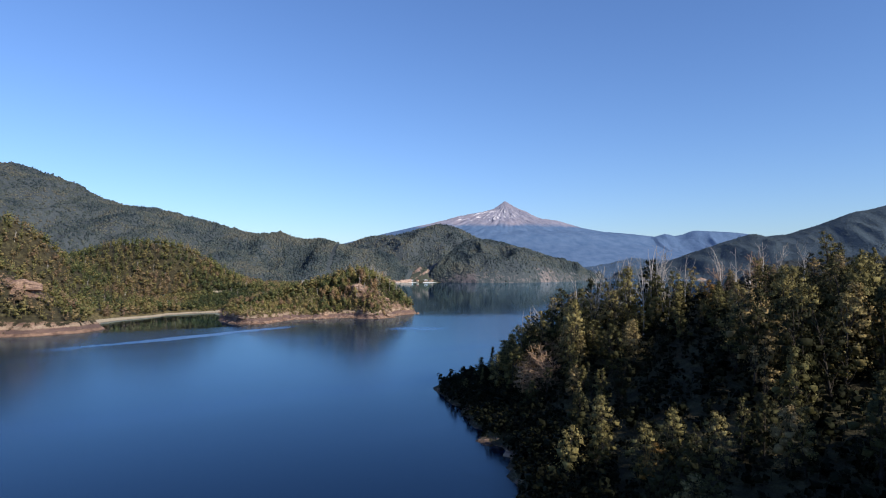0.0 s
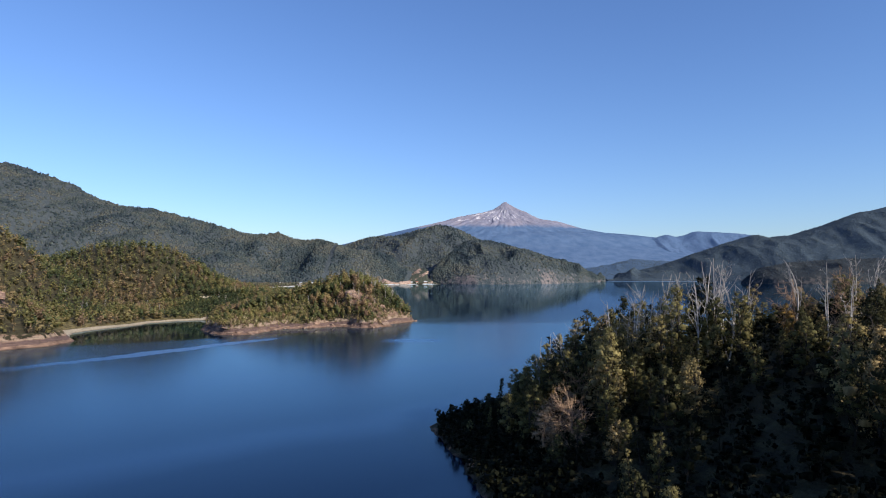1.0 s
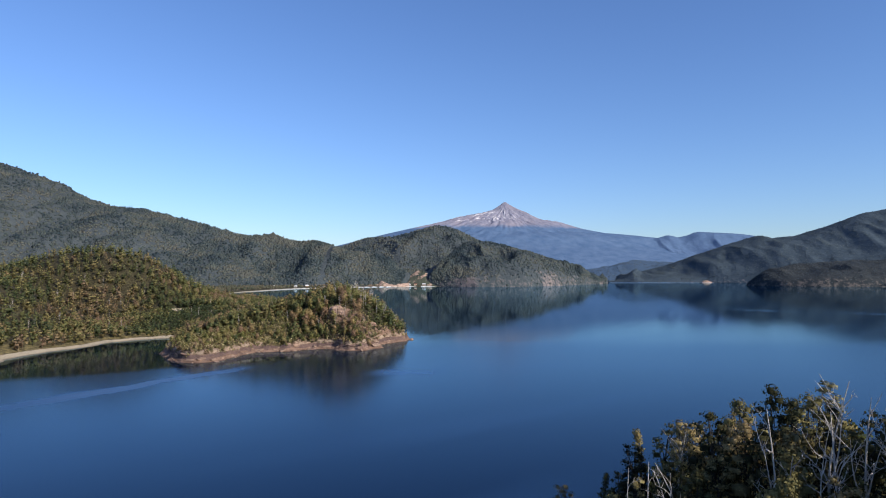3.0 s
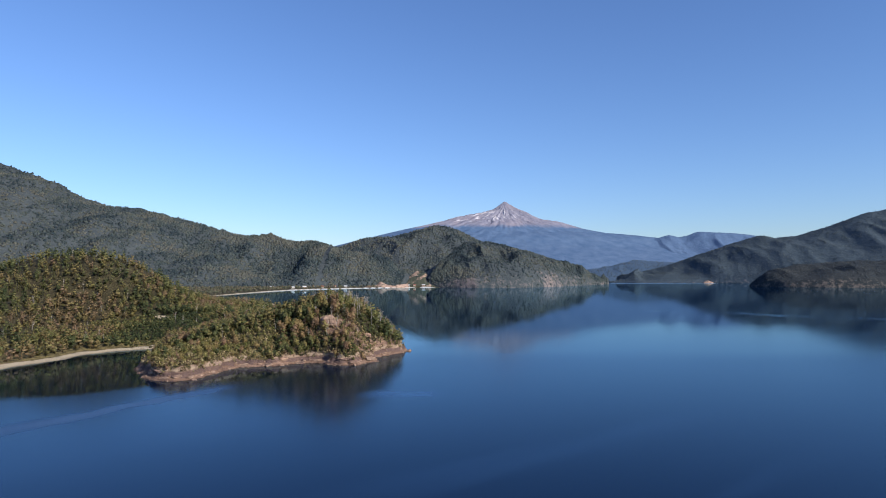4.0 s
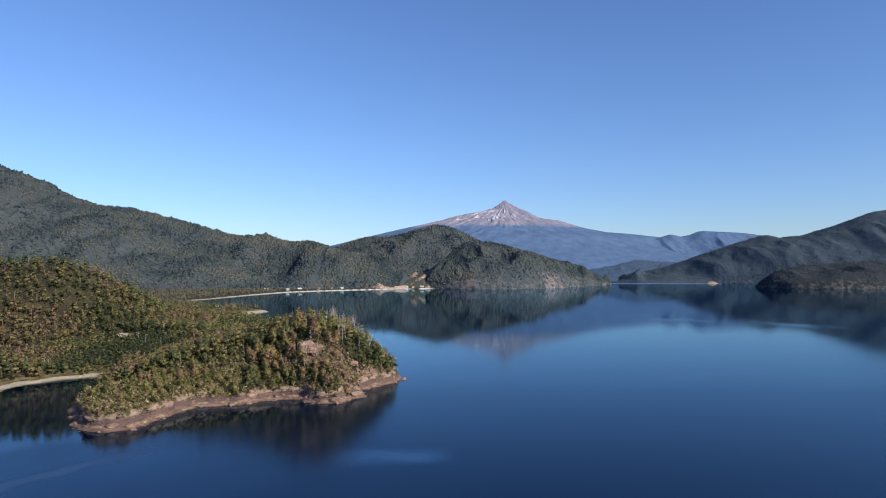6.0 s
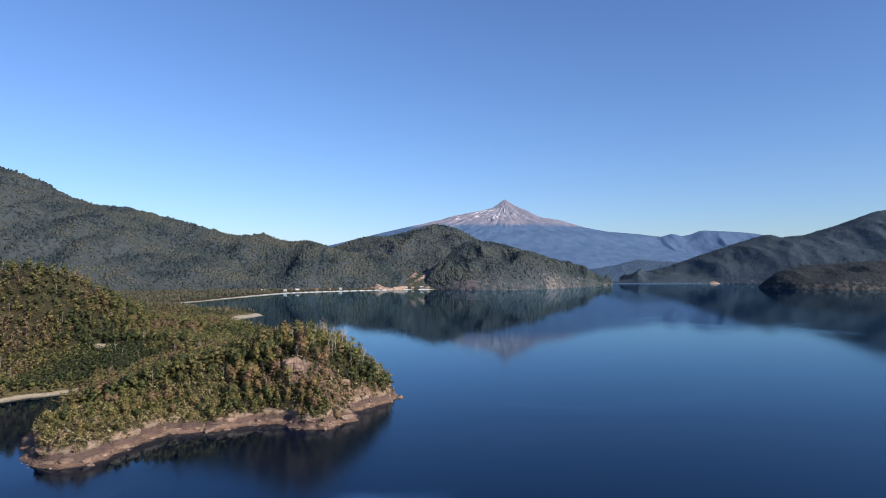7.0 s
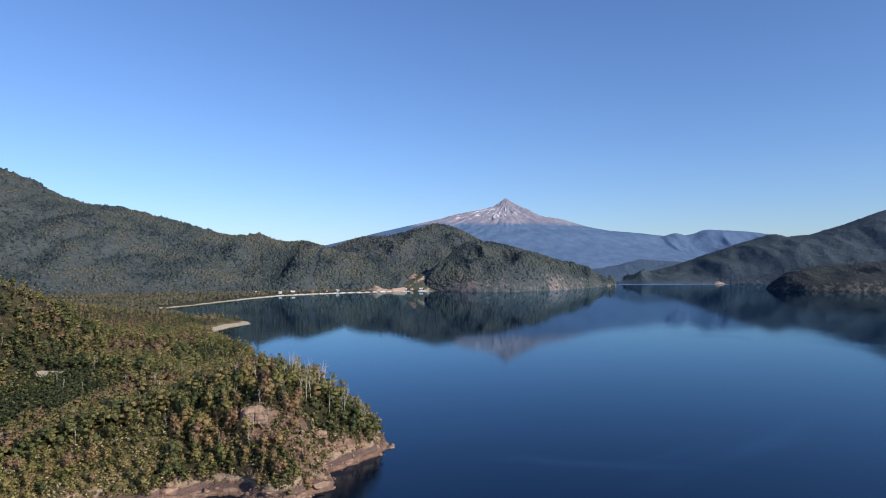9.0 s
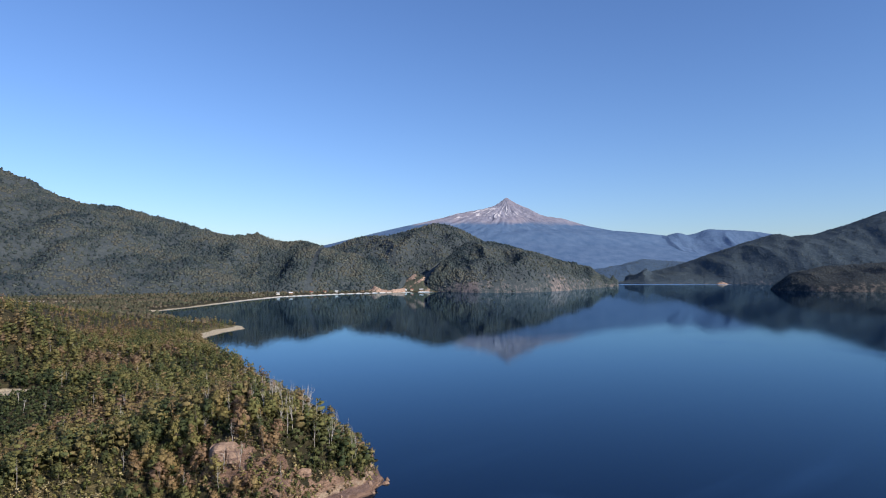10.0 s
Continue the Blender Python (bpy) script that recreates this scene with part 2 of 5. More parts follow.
LEAF_POINT = leaf_material("peninsula_foliage", [tuple(w * k for w, k in zip((1.92, 1.68, 1.40), c)) for c in WOOD_TONES], "object", 25, 0.6, (0.90, 1.10))
LEAF_BRUSH = leaf_material("dry_brush_foliage", [(0.105, 0.070, 0.042), (0.185, 0.128, 0.074), (0.290, 0.215, 0.130)], "tint", 6, 0.6)
LEAF_SCRUB = leaf_material("scrub_foliage", [(0.095, 0.104, 0.034), (0.165, 0.160, 0.054), (0.250, 0.212, 0.092), (0.400, 0.330, 0.190)], "tint", 9, 0.4)
LEAF_SHRUB = leaf_material("shrub_foliage", [(0.086, 0.100, 0.032), (0.150, 0.150, 0.048), (0.230, 0.200, 0.082), (0.350, 0.290, 0.160)], "object", 9, 0.4)
# The blue grey lean of this far foliage is haze put into the colour.
LEAF_FAR = leaf_material("far_foliage_haze_tint", [(0.030, 0.046, 0.056), (0.058, 0.076, 0.078), (0.086, 0.102, 0.092), (0.116, 0.118, 0.100)], "tint", 130, 0.95, (0.9, 1.12))
# Headland foliage keeps a little painted haze blue.
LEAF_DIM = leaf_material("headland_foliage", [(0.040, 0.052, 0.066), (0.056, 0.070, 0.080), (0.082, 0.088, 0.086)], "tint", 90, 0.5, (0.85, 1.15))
# Air haze painted as a blue cast in the foliage colour.
LEAF_MID_HAZE = leaf_material("forest_foliage_haze_tint", [(0.044, 0.064, 0.082), (0.068, 0.092, 0.106), (0.098, 0.117, 0.120)], "tint", 130, 0.3, (0.88, 1.12))
LEAF_VALLEY = leaf_material("valley_foliage", [(0.062, 0.072, 0.050), (0.090, 0.094, 0.060), (0.124, 0.112, 0.074), (0.146, 0.120, 0.086)], "tint", 90, 0.7, (0.85, 1.15))
BROWNWOOD = bark_material("brown_twigs", (0.20, 0.125, 0.080), (0.36, 0.240, 0.155))
BARK = bark_material("grey_brown_bark", (0.07, 0.055, 0.042), (0.18, 0.15, 0.12))
DARKBARK = bark_material("dark_bark", (0.018, 0.015, 0.012), (0.05, 0.042, 0.034))
DEADWOOD = bark_material("bleached_deadwood", (0.24, 0.215, 0.195), (0.48, 0.44, 0.395))
# SLOPE leans blue grey: haze is part of its base colour.
SLOPE = far_slope_material("far_slope_haze_tint", (0.042, 0.053, 0.060), (0.064, 0.075, 0.079), (0.176, 0.148, 0.142), 0.30)
# Next three slopes: haze painted into the base colour, bluer with distance.
SLOPE_MID_HAZE = far_slope_material("wooded_slope_haze_tint", (0.040, 0.059, 0.080), (0.060, 0.083, 0.102), (0.19, 0.16, 0.16), 0.0)
SLOPE_LOW = far_slope_material("low_slope_haze_tint", (0.050, 0.086, 0.140), (0.068, 0.108, 0.165), (0.14, 0.15, 0.18), 0.0)
SLOPE_HAZE = far_slope_material("distant_slope_haze_tint", (0.072, 0.125, 0.218), (0.095, 0.150, 0.252), (0.14, 0.17, 0.23), 0.0)
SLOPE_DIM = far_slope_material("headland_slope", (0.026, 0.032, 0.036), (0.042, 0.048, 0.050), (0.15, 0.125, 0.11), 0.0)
VOLCANO = volcano_material()


# ---- mesh helpers ----
def mesh_of(name, verts, blocks, material, smooth=False, normals=None, **attributes):
    """A mesh from an N x 3 array and blocks of faces (arrays M x 3 or M x 4); attributes are floats per vertex."""
    me = bpy.data.meshes.new(name)
    verts = np.asarray(verts, np.float32)
    blocks = [np.asarray(b, np.int32) for b in blocks if len(b)]
    me.vertices.add(len(verts))
    me.vertices.foreach_set("co", verts.ravel())
    flat = np.concatenate([b.ravel() for b in blocks])
    sizes = np.concatenate([np.full(len(b), b.shape[1], np.int32) for b in blocks])
    me.loops.add(len(flat))
    me.loops.foreach_set("vertex_index", flat)
    me.polygons.add(len(sizes))
    me.polygons.foreach_set("loop_start", np.concatenate([[0], np.cumsum(sizes)[:-1]]).astype(np.int32))
    me.polygons.foreach_set("use_smooth", np.full(len(sizes), smooth))
    for key, values in attributes.items():
        me.attributes.new(key, "FLOAT", "POINT").data.foreach_set("value", np.asarray(values, np.float32))
    me.update(calc_edges=True)
    if normals is not None:
        me.attributes.new("custom_normal", "FLOAT_VECTOR", "POINT").data.foreach_set("vector", np.asarray(normals, np.float32).ravel())
    me.materials.append(material)
    return me


def part(name, data, parent, label=""):
    ob = new(name, data)
    ob.parent = parent
    return tagged(ob, label)


def lattice(ix, iy, seed):
    h = (ix.astype(np.int64) * 374761393 + iy.astype(np.int64) * 668265263 + seed * 974711) & 0x7FFFFFFF
    h = ((h ^ (h >> 13)) * 1274126177) & 0x7FFFFFFF
    return ((h ^ (h >> 16)) & 0xFFFF) / 65535.0


def vnoise(x, y, seed=0):
    ix, iy = np.floor(x), np.floor(y)
    fx, fy = x - ix, y - iy
    fx, fy = fx * fx * (3 - 2 * fx), fy * fy * (3 - 2 * fy)
    a, b = lattice(ix, iy, seed), lattice(ix + 1, iy, seed)
    c, d = lattice(ix, iy + 1, seed), lattice(ix + 1, iy + 1, seed)
    return (a + (b - a) * fx) * (1 - fy) + (c + (d - c) * fx) * fy


def fbm(x, y, seed=0, octaves=4):
    total, amp = 0.0, 0.5
    for o in range(octaves):
        total = total + amp * (vnoise(x * 2**o, y * 2**o, seed + 7 * o) - 0.5)
        amp *= 0.5
    return total


def smooth(a, b, x):
    t = np.clip((x - a) / (b - a), 0, 1)
    return t * t * (3 - 2 * t)


# ---- the lie of the land ----
COVE_SHORE = [(-1500, -400), (-420, 60), (-270, 200), (-225, 262), (-209, 300), (-197, 302), (-190, 312), (-182, 324), (-184, 345),
              (-200, 366), (-209, 389), (-209, 415), (-203, 434), (-199, 450), (-199, 467), (-190, 480), (-180, 490), (-171, 494), (-158, 450), (-146, 414)]
PENINSULA_SHORE = [(-138, 398), (-129, 387), (-122, 379), (-113, 377), (-106, 380), (-104, 391), (-102, 403), (-97, 417), (-88, 420), (-82, 420),
                   (-76, 428), (-69, 430), (-60, 430), (-54, 426), (-49, 423), (-42, 422), (-38, 432), (-32, 437), (-37, 452), (-28, 462), (-23, 470), (-19, 486), (-28, 503),
                   (-45, 535), (-75, 600), (-130, 710), (-190, 810), (-240, 910), (-243, 937), (-241, 985)]
BAY_SHORE = [(-232, 1022), (-244, 1056), (-285, 1096), (-330, 1130), (-399, 1203), (-480, 1327), (-462, 1418), (-446, 1588),
             (-430, 1733), (-402, 1881), (-336, 1984), (-272, 2061), (-137, 2190), (17, 2237), (117, 2185), (291, 2215),
             (410, 2350), (560, 2590), (700, 2870), (720, 2990), (800, 3400), (-4800, 3400)]
HILL_SHORE = [(-3, 168), (1, 150), (4, 142), (6, 128), (8, 121.5), (5, 115), (8.6, 113), (11, 108), (10, 93), (10, 86), (13, 70),
              (18, 50), (24, 20), (30, -40), (60, -200), (700, -300), (700, 120), (300, 235), (170, 228), (110, 214), (70, 205),
              (40, 197), (16, 191), (3, 179)]
LEFT_LAND = np.array(COVE_SHORE + PENINSULA_SHORE + BAY_SHORE, float)
RIGHT_LAND = np.array(HILL_SHORE, float)
# summits: x, y, breadth, depth, height
LEFT_HILLS = [(-58, 460, 32, 24, 18), (-52, 486, 24, 28, 6), (-108, 456, 34, 28, 7), (-82, 512, 42, 45, 14), (-160, 560, 50, 45, 8), (-337, 480, 55, 60, 60),
              (-305, 625, 72, 55, 46), (-250, 612, 42, 46, 16), (-440, 560, 90, 120, 40), (-520, 900, 130, 190, 36), (-200, 680, 70, 90, 10), (-252, 334, 38, 60, 30)]
# The 50 m summit lies out of view, placed to shade the near slope.
RIGHT_HILLS = [(75, 125, 62, 52, 24), (84, 12, 33, 40, 50), (138, 80, 32, 32, 10), (60, 165, 30, 25, 4), (200, 0, 60, 80, 24)]


def inside_by(poly, x, y):
    """Signed distance to a shoreline, positive on land."""
    best, odd = np.full(x.shape, 1e18), np.zeros(x.shape, bool)
    for (x0, y0), (x1, y1) in zip(poly, np.roll(poly, -1, 0)):
        dx, dy = x1 - x0, y1 - y0
        t = np.clip(((x - x0) * dx + (y - y0) * dy) / (dx * dx + dy * dy), 0, 1)
        best = np.minimum(best, (x - x0 - t * dx) ** 2 + (y - y0 - t * dy) ** 2)
        if dy:
            odd ^= ((y0 > y) != (y1 > y)) & (x < x0 + (y - y0) * dx / dy)
    return np.where(odd, 1, -1) * np.sqrt(best)


def swell(hills, x, y):
    return sum(h * np.exp(-((x - cx) / sx) ** 2 - ((y - cy) / sy) ** 2) for cx, cy, sx, sy, h in hills)


def relief(x, y):
    """Height, bareness and sandiness of the ground at arrays x, y."""
    x, y = np.asarray(x, float), np.asarray(y, float)
    jag = 5.0 * fbm(x / 9, y / 9, 3) + 2.0 * fbm(x / 2.5, y / 2.5, 5, 3)
    near = smooth(1500, 700, y)
    left = inside_by(LEFT_LAND, x, y) + jag * near
    right = inside_by(RIGHT_LAND, x, y) + 0.7 * jag
    beach = np.maximum(smooth(-168, -180, x) * smooth(355, 380, y) * smooth(530, 500, y), smooth(850, 930, y))
    lumps = 4.0 * fbm(x / 22, y / 22, 11) + 1.6 * fbm(x / 5, y / 5, 13)
    ledge = (1 - beach) * (1.2 * smooth(0, 1.8, left) + (2.3 + 1.8 * smooth(-92, -104, x) * smooth(440, 420, y)) * smooth(2.0, 4.6, left + 2.5 * fbm(x / 4, y / 4, 37))) + beach * np.clip(0.10 * left, 0, 1.6)
    bluff = smooth(-76, -54, x) * smooth(520, 470, y)
    rise = 1 - np.exp(-(np.maximum(left, 0) / (16 - 7.5 * bluff)) ** 1.4)
    zl = np.where(left > 0, 0.05 + ledge + rise * (2.0 + swell(LEFT_HILLS, x, y) + lumps * (1 - 0.6 * beach)) + 0.004 * np.maximum(left, 0), np.maximum(-6, 0.4 * left - 0.1))
    rise = 1 - np.exp(-(np.maximum(right, 0) / 21) ** 1.3)
    zr = np.where(right > 0, 0.05 + 1.2 * smooth(0, 2, right) + rise * (1.5 + swell(RIGHT_HILLS, x, y) + lumps), np.maximum(-6, 0.4 * right - 0.1))
    z = np.maximum(zl, zr)
    crag = np.abs(fbm(x / 4.5, y / 4.5, 29, 3)) * 4.0 + 1.6 * fbm(x / 2.4, y / 2.4, 31, 3) - 0.8
    z = np.where((z > 0.3) & (z < 9) & (beach < 0.5), z + crag * smooth(0.3, 1.2, z) * smooth(9, 4, z), z)
    block = np.floor(4 * vnoise(x / 3.1 + 0.6 * fbm(x / 7, y / 7, 43), y / 3.1, 41)) / 4 + np.floor(3 * vnoise(x / 1.7, y / 1.7, 42)) / 6
    z = np.where((z > 0.4) & (z < 6) & (beach < 0.5) & (zl >= zr), z + 1.5 * (block - 0.55) * smooth(0.4, 1.4, z) * smooth(6, 3.6, z), z)
    face = 0.7 * np.exp(-((x + 61) / 7) ** 2 - ((y - 445) / 5) ** 2) + 0.95 * np.exp(-((x + 42) / 14) ** 2 - ((y - 446) / 11) ** 2)
    face = face + 0.38 * np.exp(-((x + 114) / 20) ** 2 - ((y - 396) / 19) ** 2) + 0.8 * np.exp(-((x + 221) / 12) ** 2 - ((y - 335) / 14) ** 2)
    bare = np.maximum(np.clip(1.2 - left / 6.5, 0, 1) * (left > -5), face) * (zl >= zr) + np.clip(0.42 - right / 5.0, 0, 1) * (zr > zl)
    width = 4.5 + 3 * smooth(1200, 1800, y) + 7 * np.exp(-((y - 990) / 70) ** 2)
    sand = beach * smooth(1.5 * width, 0.8 * width, left) * (left > -12) * smooth(80, -20, x)
    track = 1.2 * np.exp(-((x + 197) / 8 + 0.3 * np.sin(y)) ** 2 - ((y - 566 - 3 * np.sin(x / 5)) / 4) ** 2)
    for cx, cy, rx, ry in ((-318, 1085, 14, 22), (-800, 1560, 90, 40), (-500, 1150, 22, 18), (-600, 1314, 20, 16), (-670, 2060, 70, 16)):
        track = track + np.exp(-((x - cx) / rx) ** 2 - ((y - cy) / ry) ** 2) * (left > 0)
    sand = np.maximum(sand, 1.2 * track)
    return z, np.clip(bare, 0, 1), np.clip(sand, 0, 1)


def steps(*spans):
    return np.concatenate([np.arange(a, b, d) for a, b, d in spans] + [[spans[-1][1]]])


def grid_faces(nx, ny):
    i, j = np.meshgrid(np.arange(nx - 1), np.arange(ny - 1))
    a = (j * nx + i).ravel()
    return np.stack([a, a + 1, a + nx + 1, a + nx], 1)


def build_ground():
    xs = steps((-5200, -1200, 250), (-1200, -480, 24), (-480, -230, 6), (-230, -150, 2.4), (-150, -12, 1.1), (-12, 100, 2.2), (100, 125, 4), (125, 300, 9), (300, 1200, 45), (1200, 5200, 250))
    ys = steps((-600, -100, 50), (-100, 60, 9), (60, 210, 2.2), (210, 290, 6), (290, 370, 3), (370, 500, 1.1), (500, 530, 3), (530, 700, 4), (700, 1100, 8), (1100, 2400, 20), (2400, 4900, 200))
    x, y = np.meshgrid(xs, ys)
    z, bare, sand = relief(x, y)
    grass = smooth(-80, -92, x) * smooth(446, 424, y - 0.4 * (x + 110)) * (y > 360) * (x > -150)
    inland = inside_by(LEFT_LAND, x, y)
    meadow = smooth(22, 8, inland) * smooth(-160, -170, x) * smooth(335, 350, y) * smooth(545, 530, y) + smooth(40, 15, inland) * smooth(850, 920, y) * smooth(1250, 1150, y)
    grass = np.maximum(grass, np.clip(meadow, 0, 1))
    v = np.stack([x.ravel(), y.ravel(), z.ravel()], 1)
    me = mesh_of("ground", v, [grid_faces(len(xs), len(ys))], GROUND, True, bare=bare.ravel(), sand=sand.ravel(), grass=grass.ravel())
    return tagged(new("ground", me), "brown wooded hillsides with bare reddish rock along the shore", "ground", kind="structure")


def build_water():
    v = [(-5200, -700, 0), (5200, -700, 0), (5200, 4900, 0), (-5200, 4900, 0)]
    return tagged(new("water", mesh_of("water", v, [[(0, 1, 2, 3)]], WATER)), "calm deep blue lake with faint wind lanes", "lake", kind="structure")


build_water()
build_ground()


# ---- mountains ----
def along(points, n):
    """n even steps along a polyline, gently rounded."""
    p = np.asarray(points, float)
    s = np.r_[0, np.cumsum(np.linalg.norm(np.diff(p[:, :2], axis=0), axis=1))]
    u = np.linspace(0, s[-1], n)
    q = np.stack([np.interp(u, s, p[:, k]) for k in range(p.shape[1])], 1)
    for _ in range(2):
        q[1:-1] = 0.25 * q[:-2] + 0.5 * q[1:-1] + 0.25 * q[2:]
    return q


class Ridge:
    """A mountain from its crest line (x, y, z) and its front foot line (x, y, z)."""

    def __init__(self, crest, foot, nu, nv, power, spur, spur_size, seed, cliff=0.0, rough=4.0, rear=None, gully=0.0, knoll=0.0, scree=None):
        self.gully, self.knoll = gully, knoll
        self.scree = scree or ((0.16, 0.40) if cliff else (0.16, 0.12))
        self.c, self.f = along(crest, nu), along(foot, nu)
        self.b = along(rear, nu) if rear else self.c + 0.6 * (self.c - self.f)
        self.power, self.spur, self.size, self.seed, self.cliff, self.rough = power, spur, spur_size, seed, cliff, rough
        self.nu, self.nv = nu, nv

    def at(self, u, v):
        """Points for u in 0..1 along the crest and v from 0 (foot) over 1 (crest) to 1.6 (back)."""
        k = np.clip(u, 0, 1) * (self.nu - 1)
        c = np.stack([np.interp(k, np.arange(self.nu), self.c[:, a]) for a in range(3)], -1)
        f = np.stack([np.interp(k, np.arange(self.nu), self.f[:, a]) for a in range(3)], -1)
        b = np.stack([np.interp(k, np.arange(self.nu), self.b[:, a]) for a in range(3)], -1)
        over = np.clip((v - 1) / 0.6, 0, 1)[..., None]
        p = f + (c - f) * np.minimum(v, 1)[..., None] + (b - c) * over
        w = np.where(v <= 1, v, np.clip((1.6 - v) / 0.6, 0, 1))
        prof = np.maximum(w, 0) ** self.power
        prof = prof * (1 - self.cliff) + self.cliff * smooth(0.0, 0.10, w)
        p[..., 2] = f[..., 2] + (c[..., 2] - f[..., 2]) * prof
        fall = np.sin(np.pi * np.clip(v, 0, 1)) * np.clip(1.0 * (v <= 1), 0, 1)
        x, y = p[..., 0], p[..., 1]
        ridged = 0.5 - np.abs(2 * (fbm(x / self.size, y / (2.2 * self.size), self.seed) + 0.06))
        p[..., 2] += fall * self.spur * ridged + self.rough * 2 * fbm(x / 45, y / 45, self.seed + 3) * smooth(0.02, 0.2, w)
        p[..., 2] += self.knoll * (fbm(x / 130, y / 400, self.seed + 5, 3) + 0.5 * np.abs(fbm(x / 38, y / 90, self.seed + 6, 3))) * smooth(0.75, 0.97, w)
        if self.gully:
            cut = np.abs(fbm(x / 55, y / 260, self.seed + 9, 4)) * 2.0
            p[..., 2] -= self.gully * cut * smooth(0.60, 0.86, w) * smooth(1.0, 0.93, w)
        p[..., 2] = np.where(v <= 0, f[..., 2] - 8, np.where(v >= 1.6, -8, p[..., 2]))
        return p

    def bareness(self, x, v):
        """Bare rock above the foot, in patches."""
        top, amount = self.scree
        return smooth(top, 0.02, v + 0.5 * top * fbm(x / 60, x / 47 + v * 6, self.seed + 15, 3)) * amount

    def mesh(self, name, material, label, category):
        u, v = np.meshgrid(np.linspace(0, 1, self.nu), np.r_[np.linspace(0, 1, self.nv), np.linspace(1, 1.6, self.nv // 3)[1:]])
        p = self.at(u, v)
        bare = self.bareness(p[..., 0], v)
        me = mesh_of(name, p.reshape(-1, 3), [grid_faces(self.nu, len(u))], material, True, bare=bare.ravel())
        return tagged(new(name, me), label, category)


LEFT_MOUNTAIN = Ridge([(-2700, 2540, 640), (-2300, 2530, 590), (-1750, 2505, 474), (-1556, 2500, 430), (-1450, 2491, 385), (-1345, 2483, 334), (-1241, 2474, 294),
                       (-1138, 2466, 283), (-1035, 2457, 259), (-934, 2449, 239), (-833, 2440, 211), (-733, 2431, 191), (-615, 2421, 190),
                       (-536, 2414, 157), (-439, 2406, 153), (-386, 2401, 145), (-265, 2390, 105), (-150, 2380, 58), (-90, 2370, 30)],
                      [(-2700, 1300, 3), (-2000, 1400, 3), (-1500, 1500, 3), (-1000, 1700, 3), (-700, 1880, 3), (-500, 2010, 3), (-330, 2110, 3), (-190, 2190, 3), (-110, 2260, 3)],
                      300, 70, 1.0, 120, 200, 21, knoll=36.0)
HILL_A = Ridge([(-800, 3140, 70), (-565, 3150, 146), (-463, 3154, 185), (-361, 3158, 221), (-232, 3164, 224), (-129, 3168, 255), (-28, 3172, 279), (52, 3175, 269), (130, 3178, 233),
                (261, 3184, 160), (418, 3190, 82), (560, 3200, 20)],
               [(-700, 2420, 5), (-400, 2350, 5), (-250, 2290, 5), (-140, 2380, 5), (-60, 2540, 5), (60, 2680, 5), (420, 2760, 5), (560, 2850, 5)], 150, 60, 1.0, 100, 170, 33, knoll=14.0)
HILL_B = Ridge([(-48, 2258, 15), (-32, 2275, 45), (-14, 2300, 68), (12, 2360, 95), (45, 2440, 121), (72, 2510, 148), (92, 2560, 166), (130, 2575, 171), (190, 2590, 171), (272, 2609, 152), (364, 2669, 128),
                (425, 2706, 112), (486, 2743, 90), (562, 2787, 75), (667, 2846, 34), (728, 2880, 2)],
               [(-40, 2250, 0), (0, 2232, 0), (50, 2205, 0), (117, 2165, 0), (200, 2175, 0), (291, 2200, 0), (406, 2338, 0), (556, 2578, 0), (690, 2830, 0), (732, 2872, 0)],
               200, 60, 0.9, 62, 110, 44, cliff=0.16, knoll=10.0, scree=(0.26, 0.46),
               rear=[(-90, 2250, 0), (-98, 2285, 0), (-104, 2315, 0), (-100, 2380, 0), (-92, 2465, 0), (-88, 2545, 0), (-70, 2620, 0), (60, 2690, 0), (300, 2780, 0), (500, 2860, 0), (734, 2900, 0)])
HILL_C = Ridge([(900, 3700, 6), (997, 3650, 24), (1244, 3581, 90), (1377, 3543, 143), (1506, 3505, 191), (1682, 3451, 249), (1755, 3428, 233), (1851, 3398, 243), (1991, 3352, 290), (2144, 3300, 352), (2350, 3250, 395), (2800, 3250, 420)],
               [(880, 3400, 0), (1000, 3310, 0), (1128, 3276, 0), (1320, 3230, 0), (1500, 3120, 0), (1700, 2950, 0), (2000, 2800, 0), (2800, 2700, 0)], 170, 70, 0.95, 95, 230, 57, cliff=0.08, knoll=12.0, scree=(0.12, 0.42))
HILL_D = Ridge([(1150, 2470, 1), (1185, 2480, 20), (1225, 2480, 54), (1325, 2480, 78), (1424, 2480, 86), (1559, 2480, 92), (1900, 2480, 100), (2300, 2480, 110)],
               [(1128, 2420, 0), (1135, 2360, 0), (1180, 2270, 0), (1280, 2200, 0), (1400, 2160, 0), (1600, 2130, 0), (2300, 2100, 0)], 100, 40, 0.75, 30, 100, 66, cliff=0.18, knoll=12.0, scree=(0.25, 0.5))
LOW_HILLS = Ridge([(600, 3900, 20), (714, 3900, 60), (844, 3900, 108), (1137, 3900, 134), (1364, 3900, 121), (1559, 3900, 90), (1786, 3900, 60), (2100, 3900, 40)],
                  [(600, 3500, 0), (900, 3480, 0), (1300, 3480, 0), (2100, 3480, 0)], 90, 30, 0.8, 18, 150, 77)
